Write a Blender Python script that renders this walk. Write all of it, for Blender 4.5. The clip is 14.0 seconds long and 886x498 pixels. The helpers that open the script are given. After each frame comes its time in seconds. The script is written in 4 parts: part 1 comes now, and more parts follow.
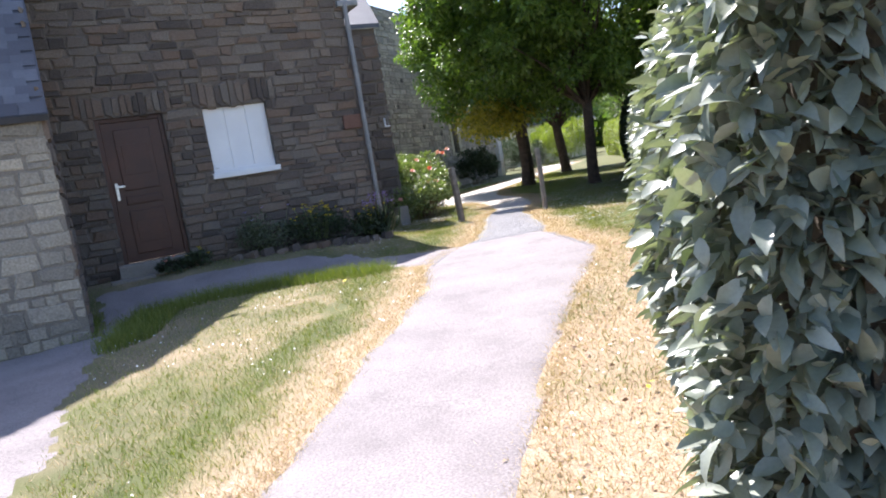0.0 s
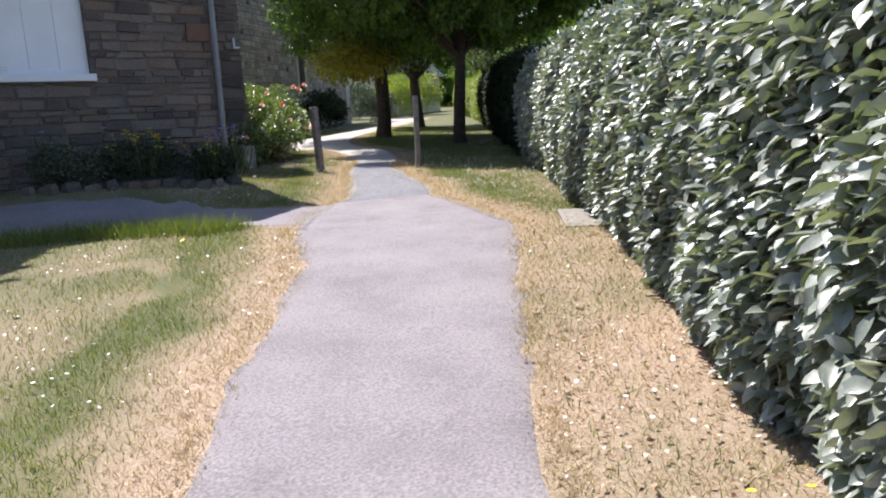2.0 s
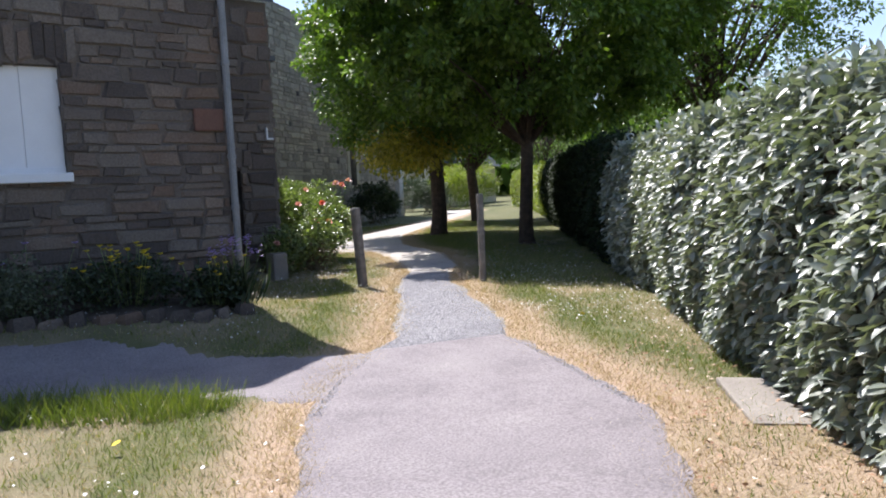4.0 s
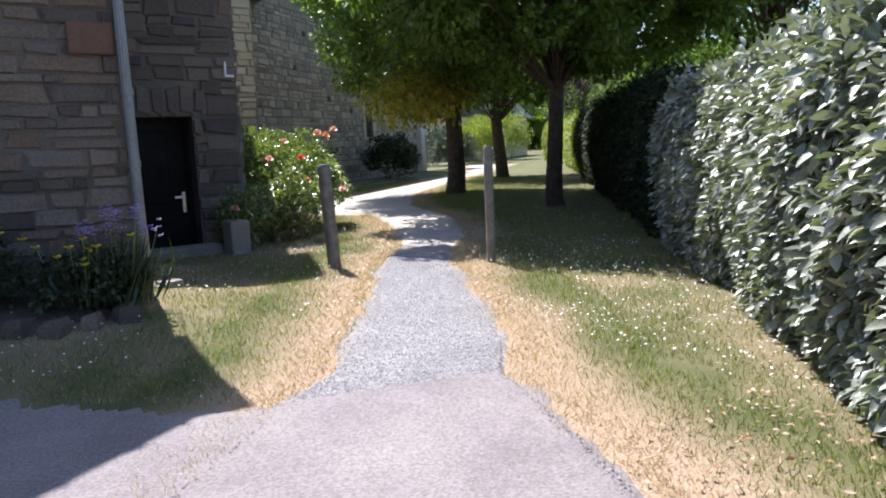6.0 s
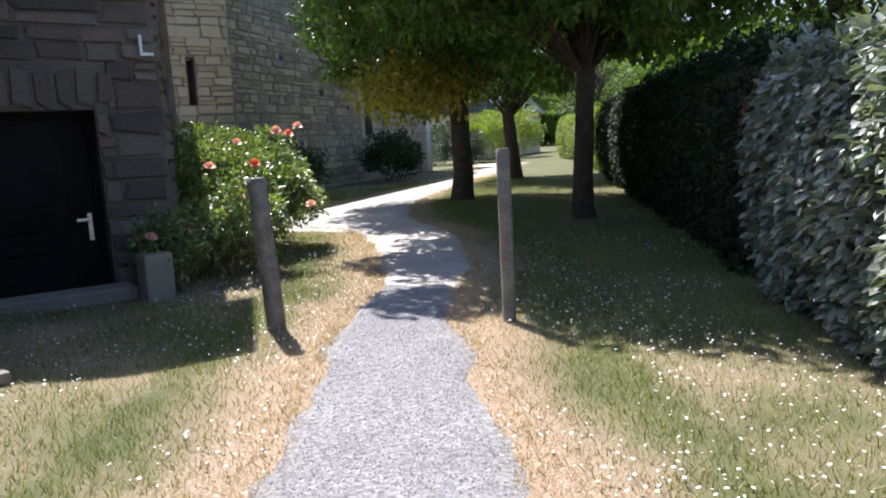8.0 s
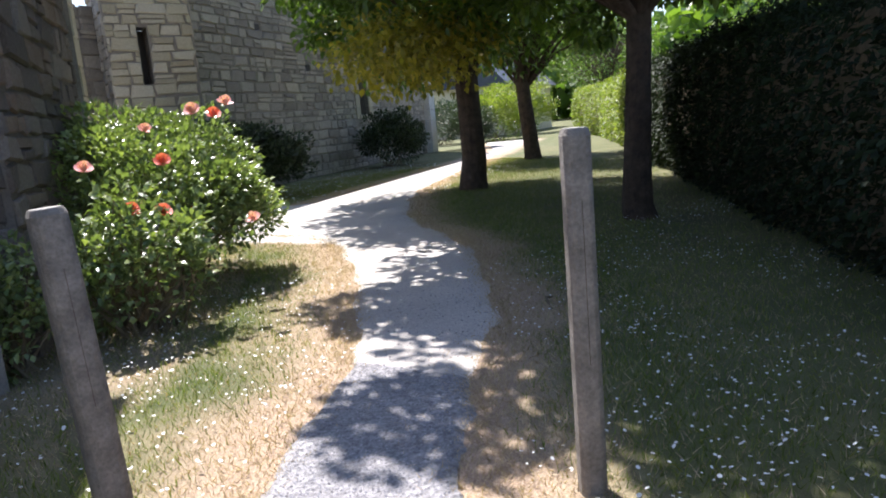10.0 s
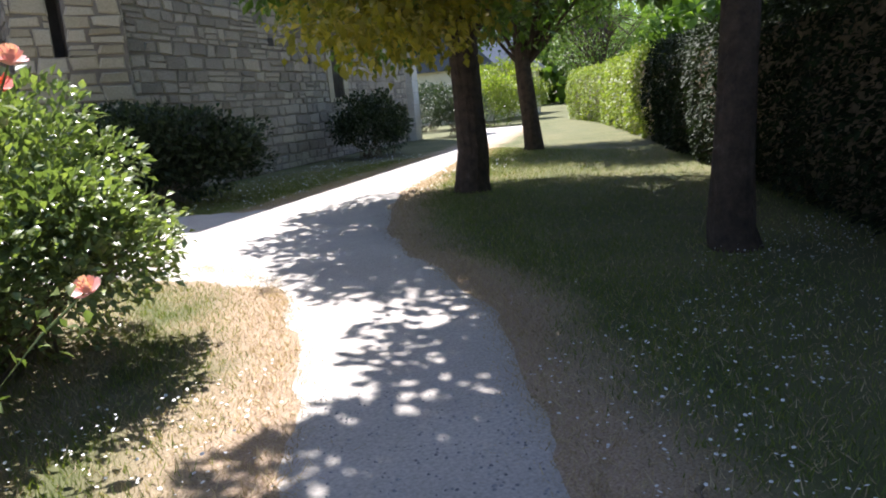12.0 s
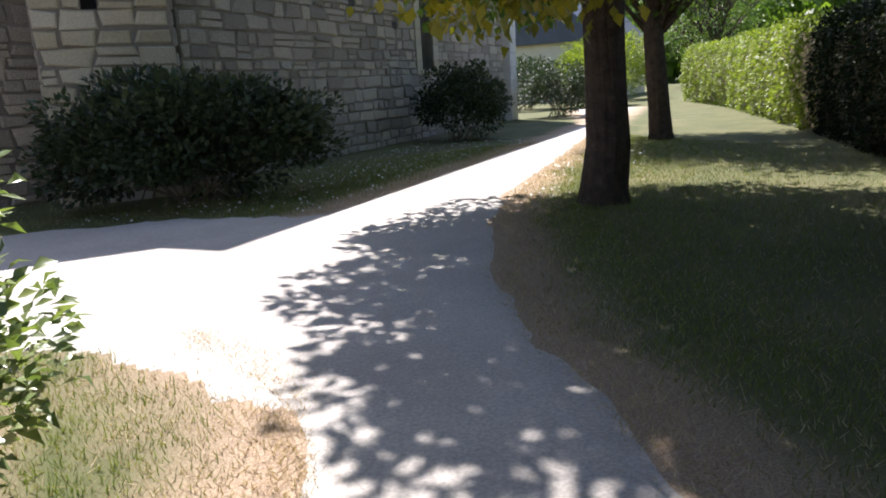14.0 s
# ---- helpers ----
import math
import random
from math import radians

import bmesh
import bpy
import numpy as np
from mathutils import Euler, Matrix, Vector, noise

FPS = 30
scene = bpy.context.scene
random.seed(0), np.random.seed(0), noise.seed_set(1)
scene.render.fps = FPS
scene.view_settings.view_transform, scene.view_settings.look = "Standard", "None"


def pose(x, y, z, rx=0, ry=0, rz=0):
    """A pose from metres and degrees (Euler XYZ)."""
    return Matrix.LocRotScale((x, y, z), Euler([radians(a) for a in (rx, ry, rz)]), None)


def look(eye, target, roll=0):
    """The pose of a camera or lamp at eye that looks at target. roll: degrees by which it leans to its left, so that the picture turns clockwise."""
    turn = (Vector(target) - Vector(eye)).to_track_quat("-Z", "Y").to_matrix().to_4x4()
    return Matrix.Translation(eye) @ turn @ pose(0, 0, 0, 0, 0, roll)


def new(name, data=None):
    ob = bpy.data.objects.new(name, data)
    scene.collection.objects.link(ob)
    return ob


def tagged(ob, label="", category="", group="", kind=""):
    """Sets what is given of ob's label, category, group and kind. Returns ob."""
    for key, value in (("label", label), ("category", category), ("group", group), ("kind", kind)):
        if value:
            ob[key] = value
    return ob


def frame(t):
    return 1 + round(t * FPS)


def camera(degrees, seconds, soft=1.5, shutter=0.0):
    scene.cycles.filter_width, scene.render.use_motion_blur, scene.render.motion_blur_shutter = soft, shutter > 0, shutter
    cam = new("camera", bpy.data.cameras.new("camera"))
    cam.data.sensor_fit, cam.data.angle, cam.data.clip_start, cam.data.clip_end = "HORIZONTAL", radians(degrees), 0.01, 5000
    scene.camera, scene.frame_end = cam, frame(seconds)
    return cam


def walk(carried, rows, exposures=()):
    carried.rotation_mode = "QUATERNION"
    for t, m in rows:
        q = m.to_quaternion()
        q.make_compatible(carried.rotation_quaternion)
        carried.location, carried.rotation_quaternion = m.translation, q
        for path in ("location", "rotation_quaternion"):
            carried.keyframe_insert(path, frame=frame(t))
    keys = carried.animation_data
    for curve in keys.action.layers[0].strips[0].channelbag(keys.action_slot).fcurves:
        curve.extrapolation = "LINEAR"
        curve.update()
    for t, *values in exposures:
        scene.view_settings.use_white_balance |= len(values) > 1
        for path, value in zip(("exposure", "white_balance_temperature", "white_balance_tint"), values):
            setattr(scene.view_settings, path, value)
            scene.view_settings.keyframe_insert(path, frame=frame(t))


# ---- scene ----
cam = camera(63.0, 14.0, soft=1.9)
PATH = [
    (0, (2.416, -1.676, 1.199), (3.177, -0.103, 0.994), -9.4),
    (0.5, (2.321, -1.188, 1.204), (3.291, 0.252, 0.918), -4.9),
    (1, (2.35, -0.729, 1.197), (3.538, 0.531, 0.886), -5.4),
    (1.5, (2.519, -0.34, 1.169), (3.656, 0.952, 0.801), -7.0),
    (2, (2.824, 0.174, 1.165), (3.915, 1.507, 0.802), -2.3),
    (2.5, (3.229, 0.59, 1.163), (4.432, 1.842, 0.876), -4.6),
    (3, (3.598, 1.127, 1.206), (4.666, 2.509, 0.981), -2.7),
    (3.5, (3.871, 1.683, 1.287), (4.945, 3.068, 1.115), -4.8),
    (3.7, (4.011, 1.921, 1.302), (5.055, 3.331, 1.154), -3.8),
    (5.8, (5.775, 3.795, 1.245), (6.694, 5.274, 0.983), -1.4),
    (6, (5.937, 3.963, 1.253), (6.875, 5.43, 0.996), -2.6),
    (6.5, (6.334, 4.415, 1.253), (7.245, 5.893, 0.967), -1.9),
    (7, (6.69, 4.974, 1.263), (7.603, 6.451, 0.977), -2.2),
    (7.5, (7.08, 5.466, 1.264), (8.077, 6.897, 1.029), -4.5),
    (8, (7.417, 6.022, 1.272), (8.332, 7.502, 1.009), -3.2),
    (8.5, (7.725, 6.545, 1.319), (8.651, 8.015, 1.041), -5.1),
    (8.7, (7.879, 6.775, 1.298), (8.806, 8.251, 1.052), -4.7),
    (10.8, (9.426, 9.2, 1.249), (10.291, 10.693, 0.905), -5.1),
    (11, (9.557, 9.431, 1.246), (10.412, 10.936, 0.928), -4.5),
    (11.5, (9.844, 10.022, 1.238), (10.606, 11.575, 0.911), -4.1),
    (12, (10.158, 10.621, 1.232), (11.077, 12.079, 0.881), -4.9),
    (12.5, (10.417, 11.154, 1.234), (11.235, 12.671, 0.88), -4.5),
    (13, (10.687, 11.799, 1.239), (11.481, 13.324, 0.863), -4.2),
    (13.5, (10.987, 12.379, 1.243), (11.781, 13.909, 0.891), -4.4),
    (14, (11.273, 12.99, 1.242), (12.015, 14.537, 0.848), -3.4),
]

walk(cam, [(t, look(eye, target, roll)) for t, eye, target, roll in PATH],
     exposures=[(0.0, 1.4, 6200, 17), (0.6, 1.15, 6200, 17), (1.4, 0.85, 6200, 17), (3.5, 0.85, 6150, 17), (6.5, 1.05, 6150, 17), (8.5, 1.0, 6100, 16), (11.0, 1.45, 6150, 18), (14.0, 1.1, 6200, 18)])

# ---- world, sun ----
SUN_EL, SUN_DIR = radians(57.5), Vector((0.10, 1.0, 0)).normalized()
world = bpy.data.worlds.new("sky")
scene.world = world
world.use_nodes = True
wn = world.node_tree
sky = wn.nodes.new("ShaderNodeTexSky")
sky.sky_type, sky.sun_disc = "NISHITA", False
sky.sun_elevation, sky.sun_rotation = SUN_EL, math.atan2(SUN_DIR.x, SUN_DIR.y)
wn.links.new(sky.outputs[0], wn.nodes["Background"].inputs[0])
wn.nodes["Background"].inputs[1].default_value = 0.11
sun = new("sun", bpy.data.lights.new("sun", "SUN"))
sun.data.energy, sun.data.angle, sun.data.color = 5.0, radians(0.53), (1.0, 0.95, 0.87)
to_sun = Vector((SUN_DIR.x * math.cos(SUN_EL), SUN_DIR.y * math.cos(SUN_EL), math.sin(SUN_EL)))
sun.matrix_world = look(to_sun * 60, (0, 0, 0))

# ---- materials ----
def node(nt, kind, **sockets):
    n = nt.nodes.new(kind)
    for k, v in sockets.items():
        n.inputs[k].default_value = v
    return n


def ramp(nt, fac, stops):
    r = nt.nodes.new("ShaderNodeValToRGB")
    els = r.color_ramp.elements
    while len(els) < len(stops):
        els.new(0.5)
    for e, (p, c) in zip(els, stops):
        e.position, e.color = p, (*c, 1)
    nt.links.new(fac, r.inputs[0])
    return r.outputs[0]


def mix(nt, fac, a, b, mode="MIX"):
    m = nt.nodes.new("ShaderNodeMix")
    m.data_type, m.blend_type = "RGBA", mode
    for k, v in ((0, fac), (6, a), (7, b)):
        if hasattr(v, "is_linked"):
            nt.links.new(v, m.inputs[k])
        else:
            m.inputs[k].default_value = v if k == 0 else (*v, 1)
    return m.outputs[2]


def surface(name, stops, scale=3.0, fine=60.0, rough=0.85, bump=0.3, spread=0.0, metal=0.0, fine_amount=0.35, dist=0.01, trans=0.0, spec=0.5):
    """Noise at two scales over a colour ramp; spread mixes in a value of each piece."""
    m = bpy.data.materials.new(name)
    m.use_nodes = True
    nt = m.node_tree
    b = nt.nodes["Principled BSDF"]
    geo, info, tex = nt.nodes.new("ShaderNodeNewGeometry"), nt.nodes.new("ShaderNodeObjectInfo"), nt.nodes.new("ShaderNodeTexCoord")
    pos = geo.outputs["Position"]
    big = node(nt, "ShaderNodeTexNoise", Scale=scale, Detail=5.0, Roughness=0.6)
    small = node(nt, "ShaderNodeTexNoise", Scale=fine, Detail=4.0, Roughness=0.65)
    nt.links.new(pos, big.inputs["Vector"])
    nt.links.new(pos, small.inputs["Vector"])
    fac = big.outputs[0]
    if spread:
        add = node(nt, "ShaderNodeMath")
        add.operation = "ADD"
        nt.links.new(info.outputs["Random"], add.inputs[0])
        nt.links.new(geo.outputs["Random Per Island"], add.inputs[1])
        fr = node(nt, "ShaderNodeMath")
        fr.operation = "FRACT"
        nt.links.new(add.outputs[0], fr.inputs[0])
        mx = nt.nodes.new("ShaderNodeMix")
        mx.inputs[0].default_value = spread
        nt.links.new(fac, mx.inputs[2])
        nt.links.new(fr.outputs[0], mx.inputs[3])
        fac = mx.outputs[0]
    col = ramp(nt, fac, stops)
    grain = ramp(nt, small.outputs[0], [(0.3, (0.45, 0.45, 0.45)), (0.7, (1.35, 1.35, 1.35))])
    col = mix(nt, fine_amount, col, grain, "MULTIPLY")
    nt.links.new(col, b.inputs["Base Color"])
    b.inputs["Roughness"].default_value, b.inputs["Metallic"].default_value = rough, metal
    b.inputs["Specular IOR Level"].default_value = spec
    if bump:
        bp = node(nt, "ShaderNodeBump", Strength=bump, Distance=dist)
        nt.links.new(small.outputs[0], bp.inputs["Height"])
        nt.links.new(bp.outputs[0], b.inputs["Normal"])
    if trans:
        t = nt.nodes.new("ShaderNodeBsdfTranslucent")
        ms = nt.nodes.new("ShaderNodeMixShader")
        ms.inputs[0].default_value = trans
        nt.links.new(mix(nt, 1.0, col, (1.3, 1.5, 0.5), "MULTIPLY"), t.inputs[0])
        nt.links.new(b.outputs[0], ms.inputs[1])
        nt.links.new(t.outputs[0], ms.inputs[2])
        nt.links.new(ms.outputs[0], nt.nodes["Material Output"].inputs[0])
    return m


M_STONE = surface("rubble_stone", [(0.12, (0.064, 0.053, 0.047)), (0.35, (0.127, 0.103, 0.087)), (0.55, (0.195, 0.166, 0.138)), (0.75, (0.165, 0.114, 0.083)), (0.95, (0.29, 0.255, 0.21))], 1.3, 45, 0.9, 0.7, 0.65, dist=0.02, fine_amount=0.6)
M_CHURCH = surface("church_stone", [(0.12, (0.20, 0.18, 0.15)), (0.35, (0.32, 0.285, 0.235)), (0.65, (0.42, 0.375, 0.305)), (0.9, (0.52, 0.455, 0.355))], 1.1, 40, 0.9, 0.7, 0.6, dist=0.02, fine_amount=0.6)
M_PALE = surface("pale_ashlar", [(0.2, (0.36, 0.31, 0.21)), (0.5, (0.48, 0.43, 0.31)), (0.9, (0.56, 0.52, 0.42))], 1.5, 40, 0.9, 0.5, 0.5, dist=0.015)
M_MORTAR = surface("mortar", [(0.3, (0.20, 0.175, 0.145)), (0.7, (0.30, 0.27, 0.23))], 2.0, 50, 0.95, 0.7, dist=0.02)
# mortar near the stone's tone: the shaded walls' low contrast put into colour
M_DARKMORTAR = surface("shade_mortar", [(0.3, (0.105, 0.088, 0.074)), (0.7, (0.175, 0.150, 0.125))], 2.0, 50, 0.95, 0.7, dist=0.02)
M_SLATE = surface("slate", [(0.2, (0.045, 0.05, 0.065)), (0.8, (0.13, 0.14, 0.165))], 2.0, 60, 0.5, 0.3, 0.6)
M_DOOR = surface("brown_door_wood", [(0.3, (0.050, 0.017, 0.011)), (0.7, (0.085, 0.029, 0.017))], 2.0, 35, 0.45, 0.15)
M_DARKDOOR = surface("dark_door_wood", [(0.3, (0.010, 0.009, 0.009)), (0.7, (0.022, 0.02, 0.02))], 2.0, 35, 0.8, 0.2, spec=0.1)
M_WHITE = surface("white_paint", [(0.3, (0.74, 0.75, 0.76)), (0.7, (0.82, 0.83, 0.84))], 2.0, 80, 0.45, 0.05, fine_amount=0.06)
M_METAL = surface("brushed_metal", [(0.3, (0.55, 0.55, 0.55)), (0.7, (0.7, 0.7, 0.7))], 8, 90, 0.35, 0.05, metal=1.0)
M_ZINC = surface("zinc", [(0.3, (0.19, 0.195, 0.20)), (0.7, (0.27, 0.275, 0.28))], 3, 60, 0.5, 0.1, metal=0.3)
M_ASPHALT = surface("worn_asphalt", [(0.25, (0.19, 0.17, 0.175)), (0.5, (0.25, 0.225, 0.23)), (0.8, (0.31, 0.285, 0.28))], 1.6, 70, 0.9, 0.9, fine_amount=0.75, dist=0.008)
M_GRAVEL = surface("pale_gravel", [(0.25, (0.245, 0.238, 0.245)), (0.75, (0.360, 0.353, 0.353))], 2.0, 38, 0.9, 1.0, fine_amount=0.95, dist=0.02)
M_SAND = surface("trodden_sand", [(0.25, (0.414, 0.383, 0.348)), (0.75, (0.540, 0.507, 0.461))], 1.4, 60, 0.95, 0.7, fine_amount=0.5, dist=0.008)
M_TIMBER = surface("weathered_timber", [(0.25, (0.10, 0.09, 0.08)), (0.5, (0.18, 0.165, 0.145)), (0.75, (0.30, 0.275, 0.245))], 9, 70, 0.9, 0.6, 0.2, fine_amount=0.55)
M_BARK = surface("bark", [(0.3, (0.045, 0.032, 0.024)), (0.6, (0.10, 0.07, 0.05)), (0.85, (0.17, 0.13, 0.10))], 9, 40, 0.95, 1.0, dist=0.03)
M_TWIG = surface("twig", [(0.3, (0.14, 0.11, 0.07)), (0.7, (0.24, 0.19, 0.12))], 9, 40, 0.9, 0.2)
M_CONCRETE = surface("concrete", [(0.3, (0.231, 0.208, 0.179)), (0.7, (0.315, 0.288, 0.250))], 3, 60, 0.9, 0.5)
M_HEDGE = surface("silver_green_leaf", [(0.1, (0.13, 0.165, 0.135)), (0.5, (0.245, 0.275, 0.235)), (0.85, (0.345, 0.37, 0.315)), (0.98, (0.33, 0.39, 0.12))], 2.0, 90, 0.36, 0.12, 0.7, trans=0.14, fine_amount=0.25, spec=0.7)
# near-black leaf: the tree shade on this hedge is in the colour
M_SHADED_LEAF = surface("shaded_hedge_leaf", [(0.2, (0.012, 0.022, 0.010)), (0.8, (0.03, 0.05, 0.018))], 2.0, 60, 0.65, 0.1, 0.7, trans=0.12, spec=0.3)
# yellow-green leaf: sunlight on the far hedge and shrubs put into the colour
M_LIME = surface("sunlit_yellow_leaf", [(0.2, (0.104, 0.143, 0.032)), (0.8, (0.253, 0.286, 0.054))], 2.0, 60, 0.45, 0.1, 0.7, trans=0.5)
M_TREE = surface("tree_leaf", [(0.1, (0.055, 0.100, 0.020)), (0.5, (0.110, 0.185, 0.036)), (0.9, (0.20, 0.285, 0.056))], 1.5, 60, 0.42, 0.1, 0.7, trans=0.38)
M_YELLOW_LEAF = surface("yellow_tree_leaf", [(0.2, (0.20, 0.19, 0.03)), (0.8, (0.42, 0.34, 0.05))], 2, 60, 0.5, 0.1, 0.7, trans=0.4)
M_ROSELEAF = surface("rose_leaf", [(0.1, (0.10, 0.142, 0.055)), (0.6, (0.205, 0.26, 0.105)), (0.95, (0.36, 0.41, 0.15))], 2, 60, 0.30, 0.1, 0.7, trans=0.28, spec=0.7)
M_BUSH = surface("dark_bush_leaf", [(0.2, (0.025, 0.04, 0.02)), (0.8, (0.06, 0.09, 0.04))], 2, 60, 0.5, 0.1, 0.7, trans=0.2)
M_GREYLEAF = surface("grey_green_leaf", [(0.2, (0.08, 0.10, 0.065)), (0.8, (0.15, 0.18, 0.11))], 2, 60, 0.6, 0.1, 0.7, trans=0.2)
M_PINK = surface("salmon_petal", [(0.2, (0.72, 0.16, 0.12)), (0.8, (0.85, 0.32, 0.28))], 12, 60, 0.5, 0.05, trans=0.2, fine_amount=0.1)
M_PALEPINK = surface("pale_pink_petal", [(0.2, (0.75, 0.36, 0.38)), (0.8, (0.85, 0.55, 0.55))], 12, 60, 0.5, 0.05, trans=0.2, fine_amount=0.1)
M_YELLOW = surface("yellow_petal", [(0.2, (0.75, 0.55, 0.02)), (0.8, (0.85, 0.68, 0.05))], 12, 60, 0.5, 0, fine_amount=0.1)
M_VIOLET = surface("violet_petal", [(0.2, (0.28, 0.2, 0.5)), (0.8, (0.45, 0.36, 0.65))], 12, 60, 0.5, 0, fine_amount=0.1)
M_DAISY = surface("white_petal", [(0.2, (0.75, 0.75, 0.72)), (0.8, (0.85, 0.85, 0.82))], 12, 60, 0.6, 0, fine_amount=0.05)
M_GRASS = surface("grass_blade", [(0.1, (0.085, 0.125, 0.024)), (0.6, (0.175, 0.215, 0.045)), (0.95, (0.35, 0.325, 0.095))], 0.9, 60, 0.6, 0, 0.6, trans=0.3, fine_amount=0.1)
M_STRAW = surface("straw_blade", [(0.1, (0.32, 0.22, 0.145)), (0.6, (0.49, 0.37, 0.24)), (0.95, (0.66, 0.56, 0.40))], 0.9, 60, 0.7, 0, 0.6, trans=0.2, fine_amount=0.1)
# bed soil; also the leafy hedge's core, painting the shade between leaves
M_SOIL = surface("soil_and_hedge_dark", [(0.3, (0.07, 0.055, 0.04)), (0.7, (0.13, 0.10, 0.075))], 4, 50, 0.95, 0.8, dist=0.03)
M_CREAM = surface("cream_render", [(0.3, (0.62, 0.55, 0.40)), (0.7, (0.70, 0.63, 0.48))], 2, 60, 0.9, 0.1, fine_amount=0.1)
M_DEADLEAF = surface("dead_leaf", [(0.1, (0.20, 0.10, 0.05)), (0.5, (0.44, 0.27, 0.16)), (0.9, (0.62, 0.52, 0.42))], 3, 60, 0.8, 0, 0.8)


def ground_material():
    m = surface("turf", [(0.3, (0.065, 0.085, 0.025)), (0.55, (0.11, 0.12, 0.042)), (0.8, (0.18, 0.16, 0.075))], 1.1, 120, 0.95, 0.6, dist=0.012, fine_amount=0.6)
    nt = m.node_tree
    b = nt.nodes["Principled BSDF"]
    old = b.inputs["Base Color"].links[0].from_socket
    at = nt.nodes.new("ShaderNodeAttribute")
    at.attribute_name = "dry"
    n = node(nt, "ShaderNodeTexNoise", Scale=85.0, Detail=6.0)
    nt.links.new(nt.nodes["Geometry"].outputs["Position"], n.inputs["Vector"])
    straw = ramp(nt, n.outputs[0], [(0.3, (0.24, 0.165, 0.115)), (0.5, (0.40, 0.295, 0.205)), (0.72, (0.54, 0.43, 0.32))])
    nt.links.new(mix(nt, at.outputs["Fac"], old, straw), b.inputs["Base Color"])
    return m


M_TURF = ground_material()

# ---- plan: all survey lengths times U are metres ----
U = 0.88


def P(x, y):
    return (x * U, y * U)


def smooth(a, b, v):
    k = np.clip((v - a) / (b - a), 0, 1)
    return k * k * (3 - 2 * k)


def height(x, y):
    """The ground: it climbs a little along the first path, and towards the house."""
    x, y = np.asarray(x, float), np.asarray(y, float)
    g = -0.15 * (1 - smooth(3.5, 8.5, 0.7 * x + 0.7 * y))
    g = g + 0.27 * smooth(7.9, 9.6, y) * (1 - smooth(6.0, 8.2, x)) * smooth(-4, 1.5, x) * (1 - smooth(12, 14, y))
    return g


LEFT = [P(*p) for p in [(-2.2, -6.0), (0.6, -2.4), (3.2, 1.75), (4.6, 3.85), (5.65, 5.1), (6.25, 6.05), (6.65, 6.95), (7.2, 7.6), (7.95, 8.3), (8.5, 8.75), (8.95, 9.4), (9.5, 10.2), (10.25, 11.5), (11.0, 12.6), (11.7, 13.4), (12.1, 14.2), (12.7, 15.5), (13.35, 17.3), (13.5, 18.2), (13.2, 19.3), (14.6, 22.4), (17.6, 24.9), (23.2, 29.6), (26.6, 32.6), (31.0, 39.5)]]
RIGHT = [P(*p) for p in [(0.4, -6.0), (2.5, -1.8), (4.25, 0.75), (5.45, 2.2), (6.5, 3.4), (7.5, 4.4), (8.6, 5.45), (9.0, 6.5), (9.45, 7.9), (9.86, 8.45), (10.35, 9.4), (10.8, 10.3), (11.4, 11.5), (12.1, 12.6), (13.0, 13.5), (13.6, 14.6), (14.25, 15.7), (14.8, 17.2), (15.0, 18.0), (15.5, 19.4), (16.5, 21.1), (17.6, 22.6), (22.0, 27.1), (25.6, 30.8), (33.0, 38.0)]]
HEDGE = [P(*p) for p in [(4.2, -0.66), (5.2, 0.5), (7.25, 2.75), (8.6, 4.2), (10.95, 7.0), (12.6, 8.75), (14.0, 10.6)]]


def resample(line, step):
    pts = [Vector(p) for p in line]
    out = [pts[0]]
    for a, b in zip(pts, pts[1:]):
        n = max(1, round((b - a).length / step))
        out += [a.lerp(b, (i + 1) / n) for i in range(n)]
    return out


def seg_dist(x, y, line):
    d = np.full(np.shape(x), 1e9)
    for (ax, ay), (bx, by) in zip(line, line[1:]):
        vx, vy = bx - ax, by - ay
        k = np.clip(((x - ax) * vx + (y - ay) * vy) / (vx * vx + vy * vy), 0, 1)
        d = np.minimum(d, np.hypot(x - ax - k * vx, y - ay - k * vy))
    return d


def inside(x, y, poly):
    r = np.zeros(np.shape(x), bool)
    for (ax, ay), (bx, by) in zip(poly, poly[1:] + poly[:1]):
        if ay != by:
            r ^= ((ay > y) != (by > y)) & (x < (bx - ax) * (y - ay) / (by - ay) + ax)
    return r


SIDE_PATH = [P(*p) for p in [(7.3, 6.6), (7.8, 7.3), (8.4, 8.05), (7.85, 8.45), (7.1, 9.05), (6.6, 9.75), (6.0, 10.2), (4.6, 10.4), (2.75, 10.4), (2.6, 8.0), (-6.0, 8.2), (-6.0, 1.5), (1.9, 2.2), (2.2, 3.3), (2.4, 5.1), (2.7, 7.4), (3.2, 8.9), (4.2, 9.15), (5.3, 8.8), (6.2, 8.1)]]
BRANCH = [P(*p) for p in [(13.45, 17.7), (15.3, 21.0), (15.2, 22.8), (13.6, 23.9), (11.5, 24.4), (9.0, 23.5), (9.2, 20.4), (11.5, 19.9), (12.7, 19.2)]]
WALKWAY = LEFT + RIGHT[::-1]


def on_paving(x, y):
    return inside(x, y, WALKWAY) | inside(x, y, SIDE_PATH) | inside(x, y, BRANCH)


def mesh_from(name, verts, faces, material, smooth_shade=False):
    me = bpy.data.meshes.new(name)
    me.from_pydata([tuple(v) for v in verts] if not isinstance(verts, np.ndarray) else verts.tolist(), [], faces if isinstance(faces, list) else faces.tolist())
    me.materials.append(material)
    if smooth_shade:
        me.shade_smooth()
    return me


